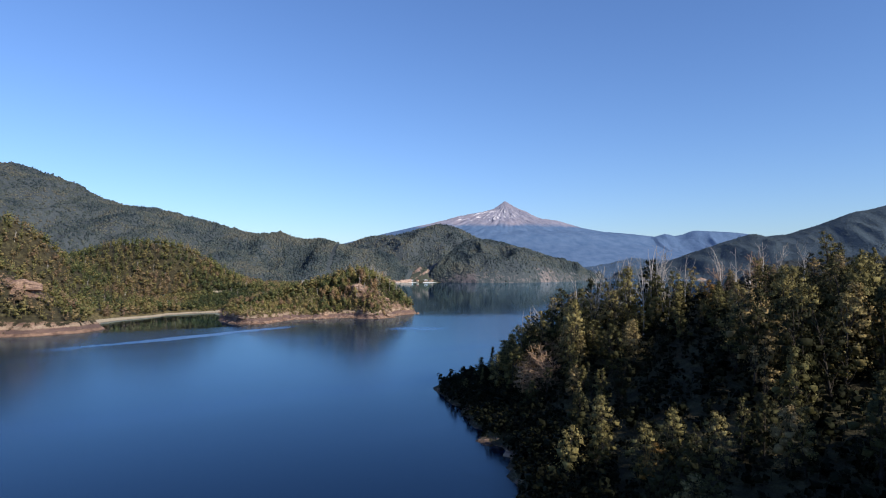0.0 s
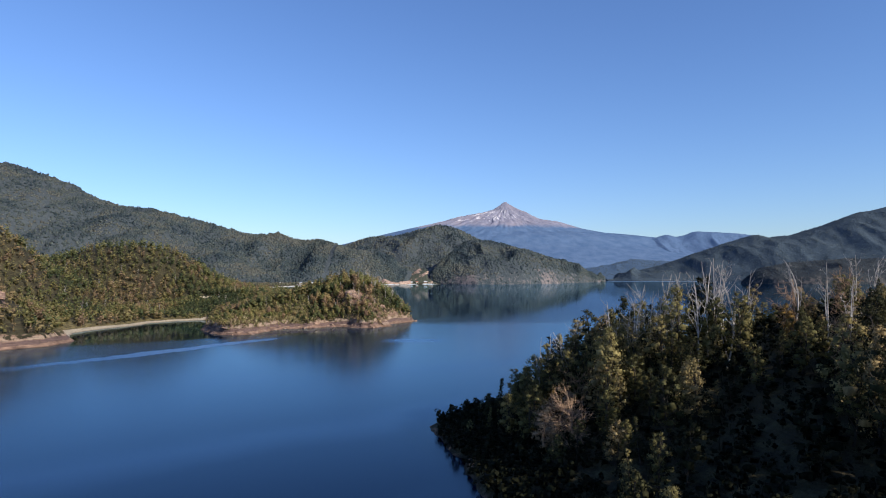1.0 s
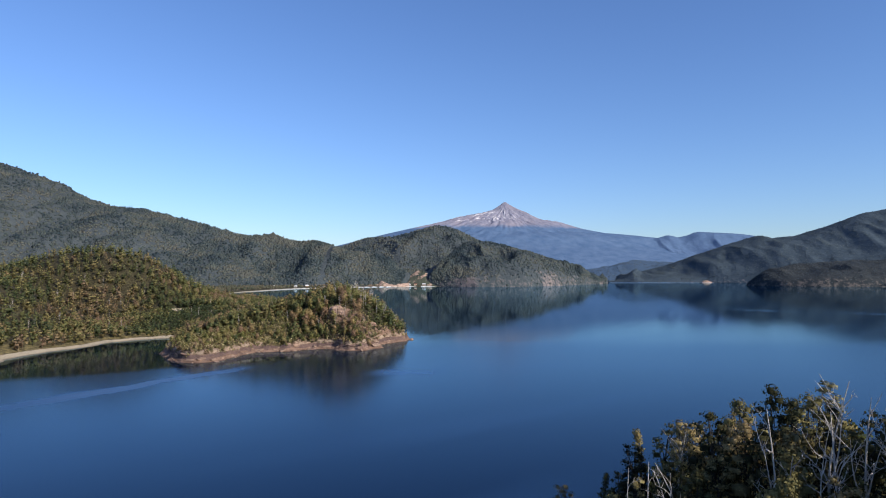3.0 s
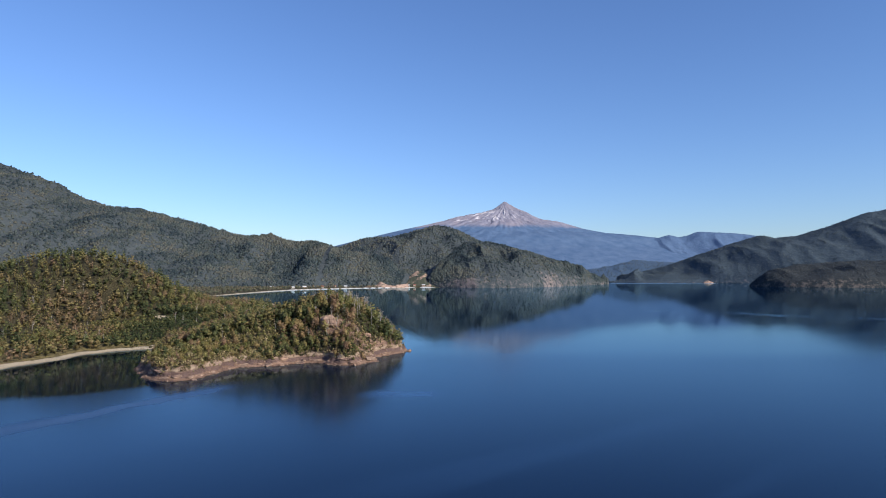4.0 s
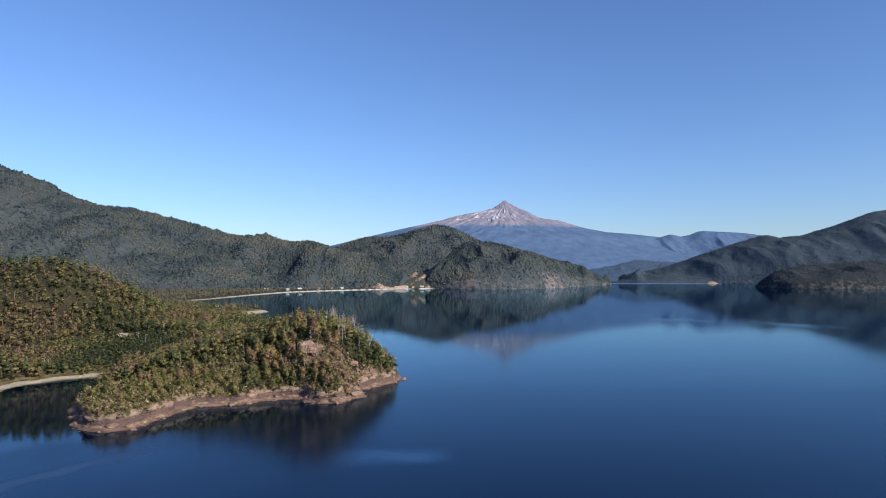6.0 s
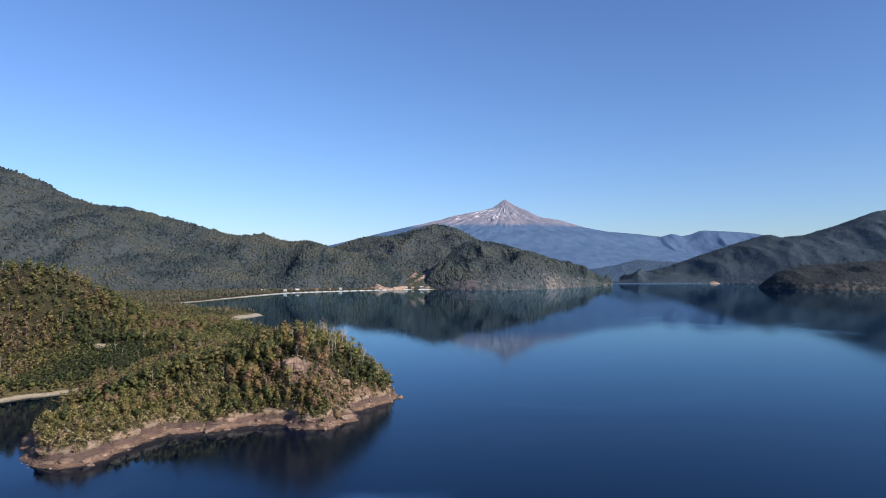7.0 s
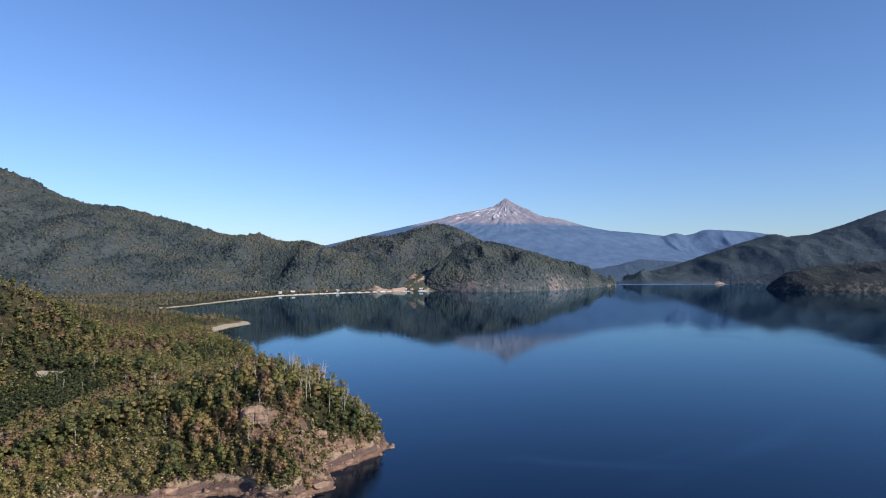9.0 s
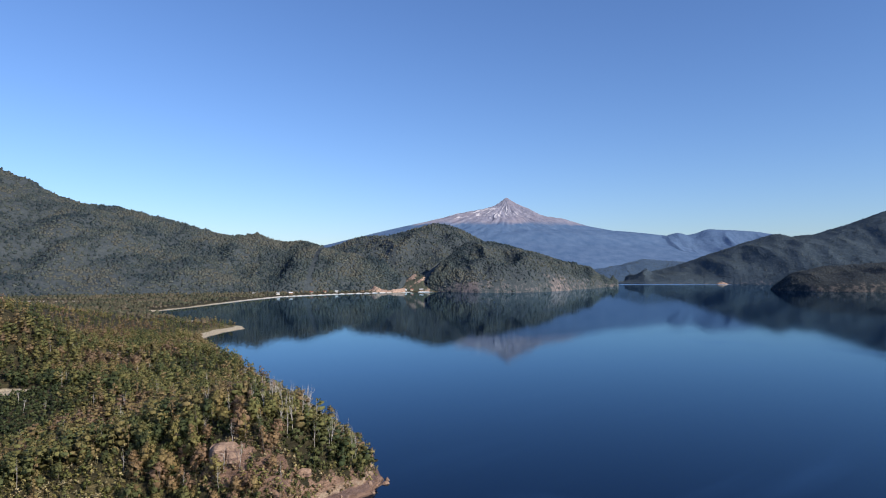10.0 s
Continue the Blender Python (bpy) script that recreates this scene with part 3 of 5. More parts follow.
FAR_RANGE = Ridge([(700, 4350, 180), (1056, 4350, 250), (1320, 4350, 274), (1440, 4350, 284), (1490, 4350, 296), (1522, 4350, 308), (1560, 4350, 301), (1590, 4350, 291), (1640, 4350, 301), (1700, 4350, 323),
                   (1740, 4350, 332), (1810, 4350, 326), (2077, 4350, 309), (2340, 4350, 253), (2718, 4350, 215), (3300, 4350, 150)],
                  [(700, 3850, 20), (3300, 3850, 20)], 300, 60, 0.9, 70, 190, 88, rough=4.0, knoll=10.0)
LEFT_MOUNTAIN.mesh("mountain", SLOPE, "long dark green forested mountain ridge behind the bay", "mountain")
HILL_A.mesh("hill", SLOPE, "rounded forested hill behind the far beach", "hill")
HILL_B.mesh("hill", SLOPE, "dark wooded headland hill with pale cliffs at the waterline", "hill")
HILL_C.mesh("hill", SLOPE_MID_HAZE, "forested hill rising from the far shore, tinted blue for haze", "hill")
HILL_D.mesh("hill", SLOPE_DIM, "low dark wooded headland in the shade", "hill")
tagged(LOW_HILLS.mesh("hill", SLOPE_LOW, "low hills at the lake's end, tinted blue for haze", "hill"), kind="structure")
tagged(FAR_RANGE.mesh("mountain", SLOPE_HAZE, "distant mountain range tinted blue for haze", "mountain"), kind="structure")


def build_volcano():
    """A cone with a blunt summit block and radial gullies, parted at the tree line into bare summit and wooded foot."""
    root = tagged(new("volcano"), "distant pointed volcano with bare purple grey summit", "volcano")
    cx, cy = 447.0, 4550.0
    east = ([0, 12, 28, 80, 146, 200, 265, 423, 560, 739, 936, 1094, 1410, 2150, 2500], [556, 551, 538, 508, 480, 450, 424, 396, 356, 322, 308, 290, 223, 120, 40])
    west = ([0, 12, 27, 91, 147, 210, 327, 447, 803, 1196, 1393, 1947, 2500], [556, 550, 537, 493, 474, 466, 443, 412, 333, 238, 199, 110, 40])
    rad = np.r_[np.linspace(0, 500, 84), np.linspace(515, 2500, 52)]
    r, w = np.meshgrid(rad, np.linspace(-math.pi - 0.12, 0.12, 330))
    mix = 0.5 + 0.5 * np.cos(w)
    z = np.interp(r, *east) * mix + np.interp(r, *west) * (1 - mix)
    front = smooth(0.02, 0.35, -np.sin(w))
    wind = w + 0.10 * fbm(r / 160, w * 2, 61)
    furrow = np.abs(fbm(wind * 7, r / 420, 62, 4)) * 2
    fine = np.abs(fbm(wind * 19, r / 200, 63, 3)) * 2
    z = z - front * ((24 * furrow - 6) * smooth(25, 190, r) + 9 * fine * smooth(120, 330, r)) * smooth(1900, 500, r)
    z = z + 15 * front * fbm(r * np.cos(w) / 42, z / 30, 66, 4) * smooth(14, 70, r) * smooth(620, 300, r)
    z = z + 7 * fbm(w * 9, r / 22, 64, 3) * smooth(6, 40, r) * smooth(700, 200, r)
    streak = smooth(0.10, 0.20, fbm(wind * 24, r / 60, 65, 3)) * smooth(392, 412, z) * smooth(520, 455, z) * smooth(0.9, 0.35, mix)
    x, y = cx + r * np.cos(w), cy + 0.36 * r * np.sin(w)
    p = np.stack([x, y, z], -1).reshape(-1, 3)
    f = grid_faces(len(rad), len(r))
    high = p[f, 2].mean(1) > 372
    for name, pick, label in (("summit", high, "bare lavender grey rock with pale streaks"), ("wooded_foot", ~high, "wooded slopes tinted blue for haze")):
        used, where = np.unique(f[pick], return_inverse=True)
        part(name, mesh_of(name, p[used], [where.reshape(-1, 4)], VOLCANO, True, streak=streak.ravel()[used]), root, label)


build_volcano()


# ---- trees ----
def unit(v):
    return v / np.maximum(np.linalg.norm(v, axis=-1, keepdims=True), 1e-9)


def tube(p, r, sides=5):
    """A tapered tube through the points p with radii r: vertices and quads."""
    p, r = np.asarray(p, float), np.asarray(r, float)
    d = unit(np.gradient(p, axis=0))
    a = unit(np.cross(d, [0.31, 0.95, 0.1]))
    b = np.cross(d, a)
    w = np.linspace(0, 2 * np.pi, sides, endpoint=False)
    ring = np.cos(w)[None, :, None] * a[:, None] + np.sin(w)[None, :, None] * b[:, None]
    v = (p[:, None] + ring * r[:, None, None]).reshape(-1, 3)
    k = np.arange(sides)
    f = np.concatenate([np.stack([i * sides + k, i * sides + (k + 1) % sides, (i + 1) * sides + (k + 1) % sides, (i + 1) * sides + k], 1) for i in range(len(p) - 1)])
    return v, f


def joined(pieces):
    vs, fs, n = [], [], 0
    for v, f in pieces:
        vs.append(v)
        fs.append(f + n)
        n += len(v)
    return np.concatenate(vs), np.concatenate(fs)


# outline of the crown: share of the radius at shares of the crown's height
OUTLINES = {
    "round": ([0, 0.2, 0.5, 0.8, 1], [0.45, 0.95, 1.0, 0.65, 0.15]),
    "layered": ([0, 0.15, 0.4, 0.7, 1], [0.5, 0.9, 1.0, 0.75, 0.35]),
    "column": ([0, 0.2, 0.6, 0.85, 1], [0.7, 1.0, 0.9, 0.6, 0.1]),
    "cone": ([0, 0.15, 0.5, 0.8, 1], [0.8, 1.0, 0.6, 0.28, 0.03]),
    "bush": ([0, 0.3, 0.7, 1], [0.9, 1.0, 0.8, 0.3]),
}


def crown_points(rng, shape, height, radius, base, clumps, spread=(0.2, 0.92), fat=0.52):
    """Centres and radii of the leaf clumps of a tree."""
    t = ((np.arange(clumps) + rng.uniform(0, 1, clumps)) / clumps) ** 0.85
    angle = np.arange(clumps) * 2.4 + rng.uniform(0, 0.9, clumps)
    out = np.interp(t, *OUTLINES[shape]) * radius
    lean = rng.uniform(-0.12, 0.12, 2) * height
    r = out * rng.uniform(*spread, clumps)
    z = height * (base + (1 - base) * t * 0.95)
    c = np.stack([r * np.cos(angle) + lean[0] * t, r * np.sin(angle) + lean[1] * t, z], 1)
    return c, np.maximum(out * fat, radius * 0.24) * rng.uniform(0.7, 1.3, clumps)


def ball(cuts):
    """A unit ball of quads: a cube whose sides are cut and pushed out."""
    g = np.linspace(-1, 1, cuts + 1)
    a, b = [k.ravel() for k in np.meshgrid(g, g)]
    one = np.ones(a.size)
    sides = [(a, b, one), (b, a, -one), (one, a, b), (-one, b, a), (b, one, a), (a, -one, b)]
    v = np.concatenate([np.stack(q, 1) for q in sides])
    f = np.concatenate([grid_faces(cuts + 1, cuts + 1) + i * a.size for i in range(6)])
    v, where = np.unique(np.round(v, 5), axis=0, return_inverse=True)
    return unit(v), where.reshape(-1)[f]


def sprays(rng, centres, radii, each, size, flat, core=0.58, whole=0.6):
    """Clumps of foliage: a lumpy dark heart, and leaf sprays that stand out over it. Each leaf takes the light as its side of the crown does."""
    m, (bv, bf) = len(centres), ball(1)
    squash = np.array([1, 1, flat])
    middle = centres.mean(0)
    heart = centres[:, None] + bv[None] * (core * radii[:, None] * rng.uniform(0.65, 1.25, (m, len(bv))))[..., None] * squash
    heart = heart.reshape(-1, 3)
    hf = (bf[None] + (np.arange(m) * len(bv))[:, None, None]).reshape(-1, 4)
    n = m * each
    c, r = np.repeat(centres, each, 0), np.repeat(radii, each)
    d = unit(rng.normal(size=(n, 3)) + [0, 0, 0.3])
    p = c + d * (r * rng.uniform(core, 1.2, n))[:, None] * squash
    nrm = unit(d + rng.normal(size=(n, 3)) * 0.45 + [0, 0, 0.15])
    a = unit(np.cross(nrm, rng.normal(size=(n, 3))))
    b = np.cross(nrm, a)
    s = size * rng.uniform(0.55, 1.3, n)[:, None]
    k = rng.uniform(0.35, 1.1, (4, n, 1))
    q = np.stack([p + a * s * k[0], p + b * s * k[1] * 0.75, p - a * s * k[2], p - b * s * k[3] * 0.75], 1)
    q[:, 1] += nrm * s * 0.25
    v, f = joined([(heart, hf), (q.reshape(-1, 3), np.arange(4 * n).reshape(-1, 4))])
    soft = unit(0.4 * nrm + (1.4 - whole) * d + whole * unit(p - middle))
    return v, f, np.concatenate([unit((1.3 - whole) * np.tile(bv, (m, 1)) + whole * unit(heart - middle)), np.repeat(soft, 4, 0)])


def limb_path(rng, a, b, sag=0.12, n=4):
    t = np.linspace(0, 1, n)[:, None]
    a, b = np.asarray(a, float), np.asarray(b, float)
    bend = rng.normal(size=3) * sag * np.linalg.norm(b - a)
    return a + (b - a) * t + bend * np.sin(np.pi * t)


def tree_meshes(seed, shape, height, radius, base, clumps, each, size, flat, leaf, bark, tight=1.0, spread=(0.2, 0.92), fat=0.52, core=0.58, whole=0.6):
    rng = np.random.default_rng(seed)
    c, r = crown_points(rng, shape, height, radius, base, clumps, spread, fat)
    r = r * tight
    top = np.array([c[-1, 0], c[-1, 1], height * 0.93])
    spine = limb_path(rng, (0, 0, -0.6), top, 0.03, 6)
    thick = 0.022 * height * np.linspace(1, 0.15, 6)
    wood = [tube(spine, thick, 6)]
    for i in range(0, clumps, 2):
        s = np.clip((c[i, 2] / height - 0.18) * 0.95, 0.05, 0.95) * 5
        k = int(s)
        a = spine[k] + (spine[min(k + 1, 5)] - spine[k]) * (s - k)
        wood.append(tube(limb_path(rng, a, c[i]), 0.007 * height * np.linspace(1, 0.25, 4), 4))
    v, f = joined(wood)
    lv, lf, ln = sprays(rng, c, r, each, size, flat, core, whole)
    return mesh_of("trunk", v, [f], bark, True), mesh_of("crown", lv, [lf], leaf, True, ln)


def snag_meshes(seed, height, limbs, wood):
    """A dead tree: a bent tapering trunk that forks into upright stems, and crooked limbs with twigs."""
    rng = np.random.default_rng(seed)
    top = np.array([*rng.uniform(-0.09, 0.09, 2) * height, height])
    spine = limb_path(rng, (0, 0, -0.6), top, 0.05, 9)
    trunk = tube(spine, 0.0105 * height * np.linspace(1, 0.12, 9) ** 0.8, 6)
    arms, stems = [], [spine]
    for i in range(rng.integers(1, 4)):
        k = rng.integers(2, 5)
        w = rng.uniform(0, 2 * np.pi)
        out = height * rng.uniform(0.05, 0.13)
        b = np.array([spine[k][0] + np.cos(w) * out, spine[k][1] + np.sin(w) * out, height * rng.uniform(0.75, 0.98)])
        path = limb_path(rng, spine[k], b, 0.05, 9)
        stems.append(path)
        arms.append(tube(path, 0.0062 * height * np.linspace(1, 0.15, 9), 5))
    for i in range(limbs):
        stem = stems[rng.integers(0, len(stems))]
        k = rng.integers(3, 8)
        a = stem[k]
        w, reach = rng.uniform(0, 2 * np.pi), height * rng.uniform(0.05, 0.14)
        b = a + np.array([np.cos(w), np.sin(w), rng.uniform(0.5, 1.8)]) * reach
        path = limb_path(rng, a, b, 0.12, 5)
        arms.append(tube(path, 0.0034 * height * np.linspace(1, 0.2, 5), 4))
        for _ in range(rng.integers(3, 6)):
            m = path[rng.integers(1, 5)]
            e = m + unit(b - a + rng.normal(size=3) * reach * 0.7) * reach * rng.uniform(0.3, 0.65)
            arms.append(tube(limb_path(rng, m, e, 0.2, 3), 0.0018 * height * np.array([1, 0.6, 0.2]), 3))
    av, af = joined(arms)
    k = height / max(av[:, 2].max(), trunk[0][:, 2].max())
    av, trunk = av * k, (trunk[0] * k, trunk[1])
    return mesh_of("trunk", trunk[0], [trunk[1]], wood, True), mesh_of("bare_crown", av, [af], wood)


def twiggy_meshes(seed, height, radius, wood):
    """A leafless tree: a fan of many fine twigs."""
    rng = np.random.default_rng(seed)
    spine = limb_path(rng, (0, 0, -0.5), (rng.uniform(-0.4, 0.4), rng.uniform(-0.4, 0.4), height * 0.7), 0.05, 6)
    trunk = tube(spine, 0.02 * height * np.linspace(1, 0.3, 6), 5)
    arms = []
    for i in range(40):
        a = spine[rng.integers(1, 6)]
        w = rng.uniform(0, 2 * np.pi)
        b = a + np.array([np.cos(w) * radius, np.sin(w) * radius, height * rng.uniform(0.1, 0.42)]) * rng.uniform(0.5, 1.0)
        path = limb_path(rng, a, b, 0.12, 4)
        arms.append(tube(path, 0.006 * height * np.linspace(1, 0.25, 4), 3))
        for _ in range(9):
            m = path[rng.integers(1, 4)]
            e = m + unit(b - a + rng.normal(size=3) * 0.6 * radius) * radius * rng.uniform(0.25, 0.5)
            arms.append(tube(np.stack([m, 0.5 * (m + e) + rng.normal(size=3) * 0.05, e]), 0.0042 * height * np.array([1, 0.7, 0.3]), 3))
    av, af = joined(arms)
    return mesh_of("trunk", trunk[0], [trunk[1]], wood, True), mesh_of("twig_crown", av, [af], wood)


def prototype(name, meshes, parts, label, category, group):
    root = new(name)
    root.empty_display_size = 0.5
    for p, me in zip(parts, meshes):
        part(p, me, root)
    return tagged(root, label, category, group)


def stand(proto, used, x, y, z, turn, scale, tall=1.0):
    """Puts the prototype itself, the first time, and then copies of it."""
    m = Matrix.LocRotScale((x, y, z), Euler((0, 0, turn)), (scale, scale, scale * tall))
    if proto.name in used:
        ob = copy_thing(proto, m @ Matrix.Diagonal((*proto.scale, 1)).inverted())
    else:
        used.add(proto.name)
        proto.matrix_basis = m
        ob = proto
    return ob


def scatter(x0, x1, y0, y1, spacing, seed):
    rng = np.random.default_rng(seed)
    x, y = np.meshgrid(np.arange(x0, x1, spacing), np.arange(y0, y1, spacing))
    x = x.ravel() + rng.uniform(-0.48, 0.48, x.size) * spacing
    y = y.ravel() + rng.uniform(-0.48, 0.48, y.size) * spacing
    return x, y, rng


USED = set()
HILL_GROUP, SNAG_GROUP, POINT_GROUP = "trees on the near hill", "dead trees on the near hill", "trees on the rocky peninsula"
HILL_KINDS = [
    ("broadleaf_tree", "layered", 10.0, 3.0, 0.12, 28, 60, 0.15, 0.55, "dark green layered broadleaf tree on the steep hillside"),
    ("broadleaf_tree", "layered", 10.0, 2.5, 0.16, 25, 60, 0.15, 0.6, "tall olive green broadleaf tree with open crown"),
    ("broadleaf_tree", "round", 10.0, 3.1, 0.10, 30, 60, 0.15, 0.7, "rounded dark green broadleaf tree on the slope"),
    ("broadleaf_tree", "round", 6.0, 2.0, 0.06, 24, 48, 0.135, 0.75, "bushy olive green tree on the slope"),
    ("slender_tree", "column", 7.5, 1.2, 0.06, 22, 44, 0.125, 0.9, "slender column shaped green tree"),
    ("conifer", "cone", 6.5, 1.5, 0.05, 26, 40, 0.12, 0.6, "small pointed green conifer on the slope"),
    ("broadleaf_tree", "layered", 9.0, 2.3, 0.34, 20, 58, 0.145, 0.5, "thin open crowned tree with visible trunk on the slope"),
]
HILL_PROTOS = [prototype(n, tree_meshes(100 + i, sh, h, r, b, c, e, s, fl, LEAF_NEAR, DARKBARK, 0.8), ("trunk", "crown"), lab, "tree", HILL_GROUP)
               for i, (n, sh, h, r, b, c, e, s, fl, lab) in enumerate(HILL_KINDS)]
LEAF_BROWN = leaf_material("withered_foliage", [(0.150, 0.104, 0.062), (0.220, 0.156, 0.096), (0.300, 0.222, 0.145)], "object", 25, 0.3)
BROWN_PROTO = prototype("broadleaf_tree", tree_meshes(141, "bush", 6.5, 2.6, 0.12, 16, 50, 0.13, 0.5, LEAF_BROWN, BROWNWOOD, 0.66), ("trunk", "crown"), "withered brown spreading tree on the hillside", "tree", HILL_GROUP)
RUST_PROTO = prototype("broadleaf_tree", tree_meshes(140, "round", 7.0, 2.0, 0.12, 16, 52, 0.14, 0.7, LEAF_RUST, DARKBARK, 0.8), ("trunk", "crown"), "rust coloured broadleaf tree on the hillside", "tree", HILL_GROUP)
SNAG_PROTOS = [prototype("dead_tree", snag_meshes(200 + i, h, n, DEADWOOD), ("trunk", "bare_crown"), "bleached grey dead tree with bare forked branches", "dead tree", SNAG_GROUP)
               for i, (h, n) in enumerate([(11, 12), (11, 16), (11, 10), (11, 14), (11, 18)])]
TWIG_PROTO = prototype("leafless_tree", twiggy_meshes(300, 6.0, 2.6, BROWNWOOD), ("trunk", "twig_crown"), "leafless brown tree with fine spreading twigs", "tree", HILL_GROUP)


def height_at(x, y):
    return float(relief(np.array([x], float), np.array([y], float))[0][0])


PLANTED = []


def canopy(x, y):
    """Height of the treetops over the near hill."""
    side = np.minimum(10 + 0.52 * x - 0.35 * np.maximum(22 - x, 0), 28.5 + 0.26 * np.maximum(x - 54, 0))
    hollow = 7.5 * smooth(136, 116, y) * smooth(50, 38, x)
    return side - hollow - 0.25 * np.maximum(y - 148, 0)


def plant_near_hill():
    """Trees whose tops rise with the slope to an uneven brow, single sunlit ones low down, dead ones standing above."""
    x, y, rng = scatter(2, 112, 58, 204, 4.1, 41)
    d = inside_by(RIGHT_LAND, x, y)
    z = relief(x, y)[0]
    low = (y < 112) & (x < 0.42 * y + 4) | (y < 84)
    cluster = np.hypot(x - 18.5, y - 131) < 5.5
    keep = (d > 3.5) & (x < 0.74 * y + 8) & ~cluster & (~low | (rng.uniform(0, 1, x.size) < 0.05 * (y > 84))) & ((d > 9) | (rng.uniform(0, 1, x.size) < 0.3))
    x, y, z, d = x[keep], y[keep], z[keep], d[keep]
    for i in np.argsort(np.hypot(x, y - 60))[:265]:
        high = float(np.clip(canopy(x[i], y[i]) + rng.normal() * (2.6 if x[i] > 26 else 1.5) - 1.2 - z[i], 2.4, 14.5))
        tall = high > 7
        k = rng.choice(7, p=[0.28, 0.24, 0.20, 0.03, 0.08, 0.03, 0.14] if tall else [0.06, 0.06, 0.17, 0.40, 0.16, 0.09, 0.06])
        PLANTED.append((x[i], y[i]))
        stand(HILL_PROTOS[k], USED, x[i], y[i], z[i], rng.uniform(0, 6.28), 0.88 * high / HILL_KINDS[k][2], rng.uniform(1.05, 1.2))
    # single trees that catch the sun: x, y, top, kind
    for sx, sy, top, k in [(29.5, 151, 27.5, 1), (46, 136, 33.5, 0), (12, 165, 11.5, 5), (20, 148, 21, 4), (22.5, 147, 20.5, 3), (27.6, 130, 24.5, 2), (36, 131, 27, 0), (16, 155, 14.5, 3),
                           (22.3, 105.6, 16, 4), (26, 105, 16.5, 1), (29, 104, 16.5, 3), (20.5, 98, 12.5, 3), (16.4, 85, 11, 3), (23, 90.5, 13.5, 2), (24.6, 80, 11.5, 2), (28, 80, 14.5, 2),
                           (29.7, 76, 13.5, 4), (28.5, 74, 11.5, 3), (24, 70, 10.5, 3), (25, 66, 9.5, 3), (27.5, 64, 10, 3), (32.5, 75, 14.5, 2), (36.3, 77, 20, 4), (38, 76, 18, 2),
                           (44, 80, 21, 2), (40, 70.5, 22.5, 1), (45, 66, 20, 2), (38.6, 72, 15.5, 3), (48, 86, 28, 0), (35, 118.5, 21, 3), (62, 95, 33, 2), (58, 90, 30.5, 0)]:
        sz = height_at(sx, sy)
        high = float(np.clip(top - sz, 3.0, 15.0 if sy > 115 or sx > 42 else 8.0))
        PLANTED.append((sx, sy))
        stand(HILL_PROTOS[k], USED, sx, sy, sz, rng.uniform(0, 6.28), 0.90 * high / HILL_KINDS[k][2], 1.12)
    # dead trees: x, y, top
    for i, (sx, sy, top) in enumerate([(30, 141, 29.5), (21.8, 145, 22.8), (20.5, 146.5, 22.5), (34.7, 138, 32), (33, 139, 31), (36, 137, 31), (38, 135.5, 33.5), (39, 134, 33), (40.5, 135, 34),
                                       (37, 133, 31.5), (41, 130, 34), (43.5, 132, 35.5), (45, 133, 36), (46.5, 131, 36), (48, 133, 35.5), (51, 133, 34.5), (55, 128, 36), (54, 117, 35), (62, 124, 36.5),
                                       (66, 118, 36.5), (54, 112, 33.5), (69, 128, 36.5), (19, 148, 21.5), (26, 153, 24), (44, 127, 34)]):
        sz = height_at(sx, sy)
        stand(SNAG_PROTOS[i % 5], USED, sx, sy, sz, rng.uniform(0, 6.28), float(np.clip(top - sz, 5, 17)) / 11.0)
    for sx, sy in [(20, 127), (18.5, 134), (24, 141), (52, 108), (57, 131), (63, 127)]:
        stand(TWIG_PROTO, USED, sx, sy, height_at(sx, sy), rng.uniform(0, 6.28), rng.uniform(1.2, 1.5))
    for sx, sy in [(17, 129), (19.8, 131.5), (16.3, 132.5), (20.6, 135), (56, 116)]:
        stand(BROWN_PROTO, USED, sx, sy, height_at(sx, sy), rng.uniform(0, 6.28), rng.uniform(1.0, 1.4))
    for sx, sy in [(16.5, 138), (19, 140), (53, 124), (25, 78)]:
        stand(RUST_PROTO, USED, sx, sy, height_at(sx, sy), rng.uniform(0, 6.28), rng.uniform(0.9, 1.2))


plant_near_hill()

POINT_KINDS = [
    ("broadleaf_tree", "round", 6.2, 3.2, 0.04, 16, 40, 0.22, 0.75, "olive green broadleaf tree on the rocky peninsula"),
    ("broadleaf_tree", "layered", 7.2, 3.2, 0.12, 16, 40, 0.22, 0.65, "tall tree with reddish brown crown on the peninsula"),
    ("slender_tree", "column", 7.2, 1.9, 0.04, 14, 34, 0.21, 0.90, "slender green tree on the peninsula slope"),
    ("shrub", "bush", 2.4, 1.5, 0.0, 7, 16, 0.22, 0.8, "low olive shrub on bare rocky ground"),
]
POINT_PROTOS = [prototype(n, tree_meshes(400 + i, sh, h, r, b, c, e, s, fl, LEAF_SHRUB if i == 3 else LEAF_POINT, BARK, 1.0, (0.15, 0.72), 0.54, 0.62, 0.95), ("trunk", "crown"), lab, "shrub" if n == "shrub" else "tree", POINT_GROUP)
                for i, (n, sh, h, r, b, c, e, s, fl, lab) in enumerate(POINT_KINDS)]
PALE_SNAGS = [prototype("dead_tree", snag_meshes(500 + i, h, n, DEADWOOD), ("trunk", "bare_crown"), "pale slender dead tree among green trees", "dead tree", "dead trees on the peninsula")
              for i, (h, n) in enumerate([(9, 6), (8, 5), (7, 7)])]


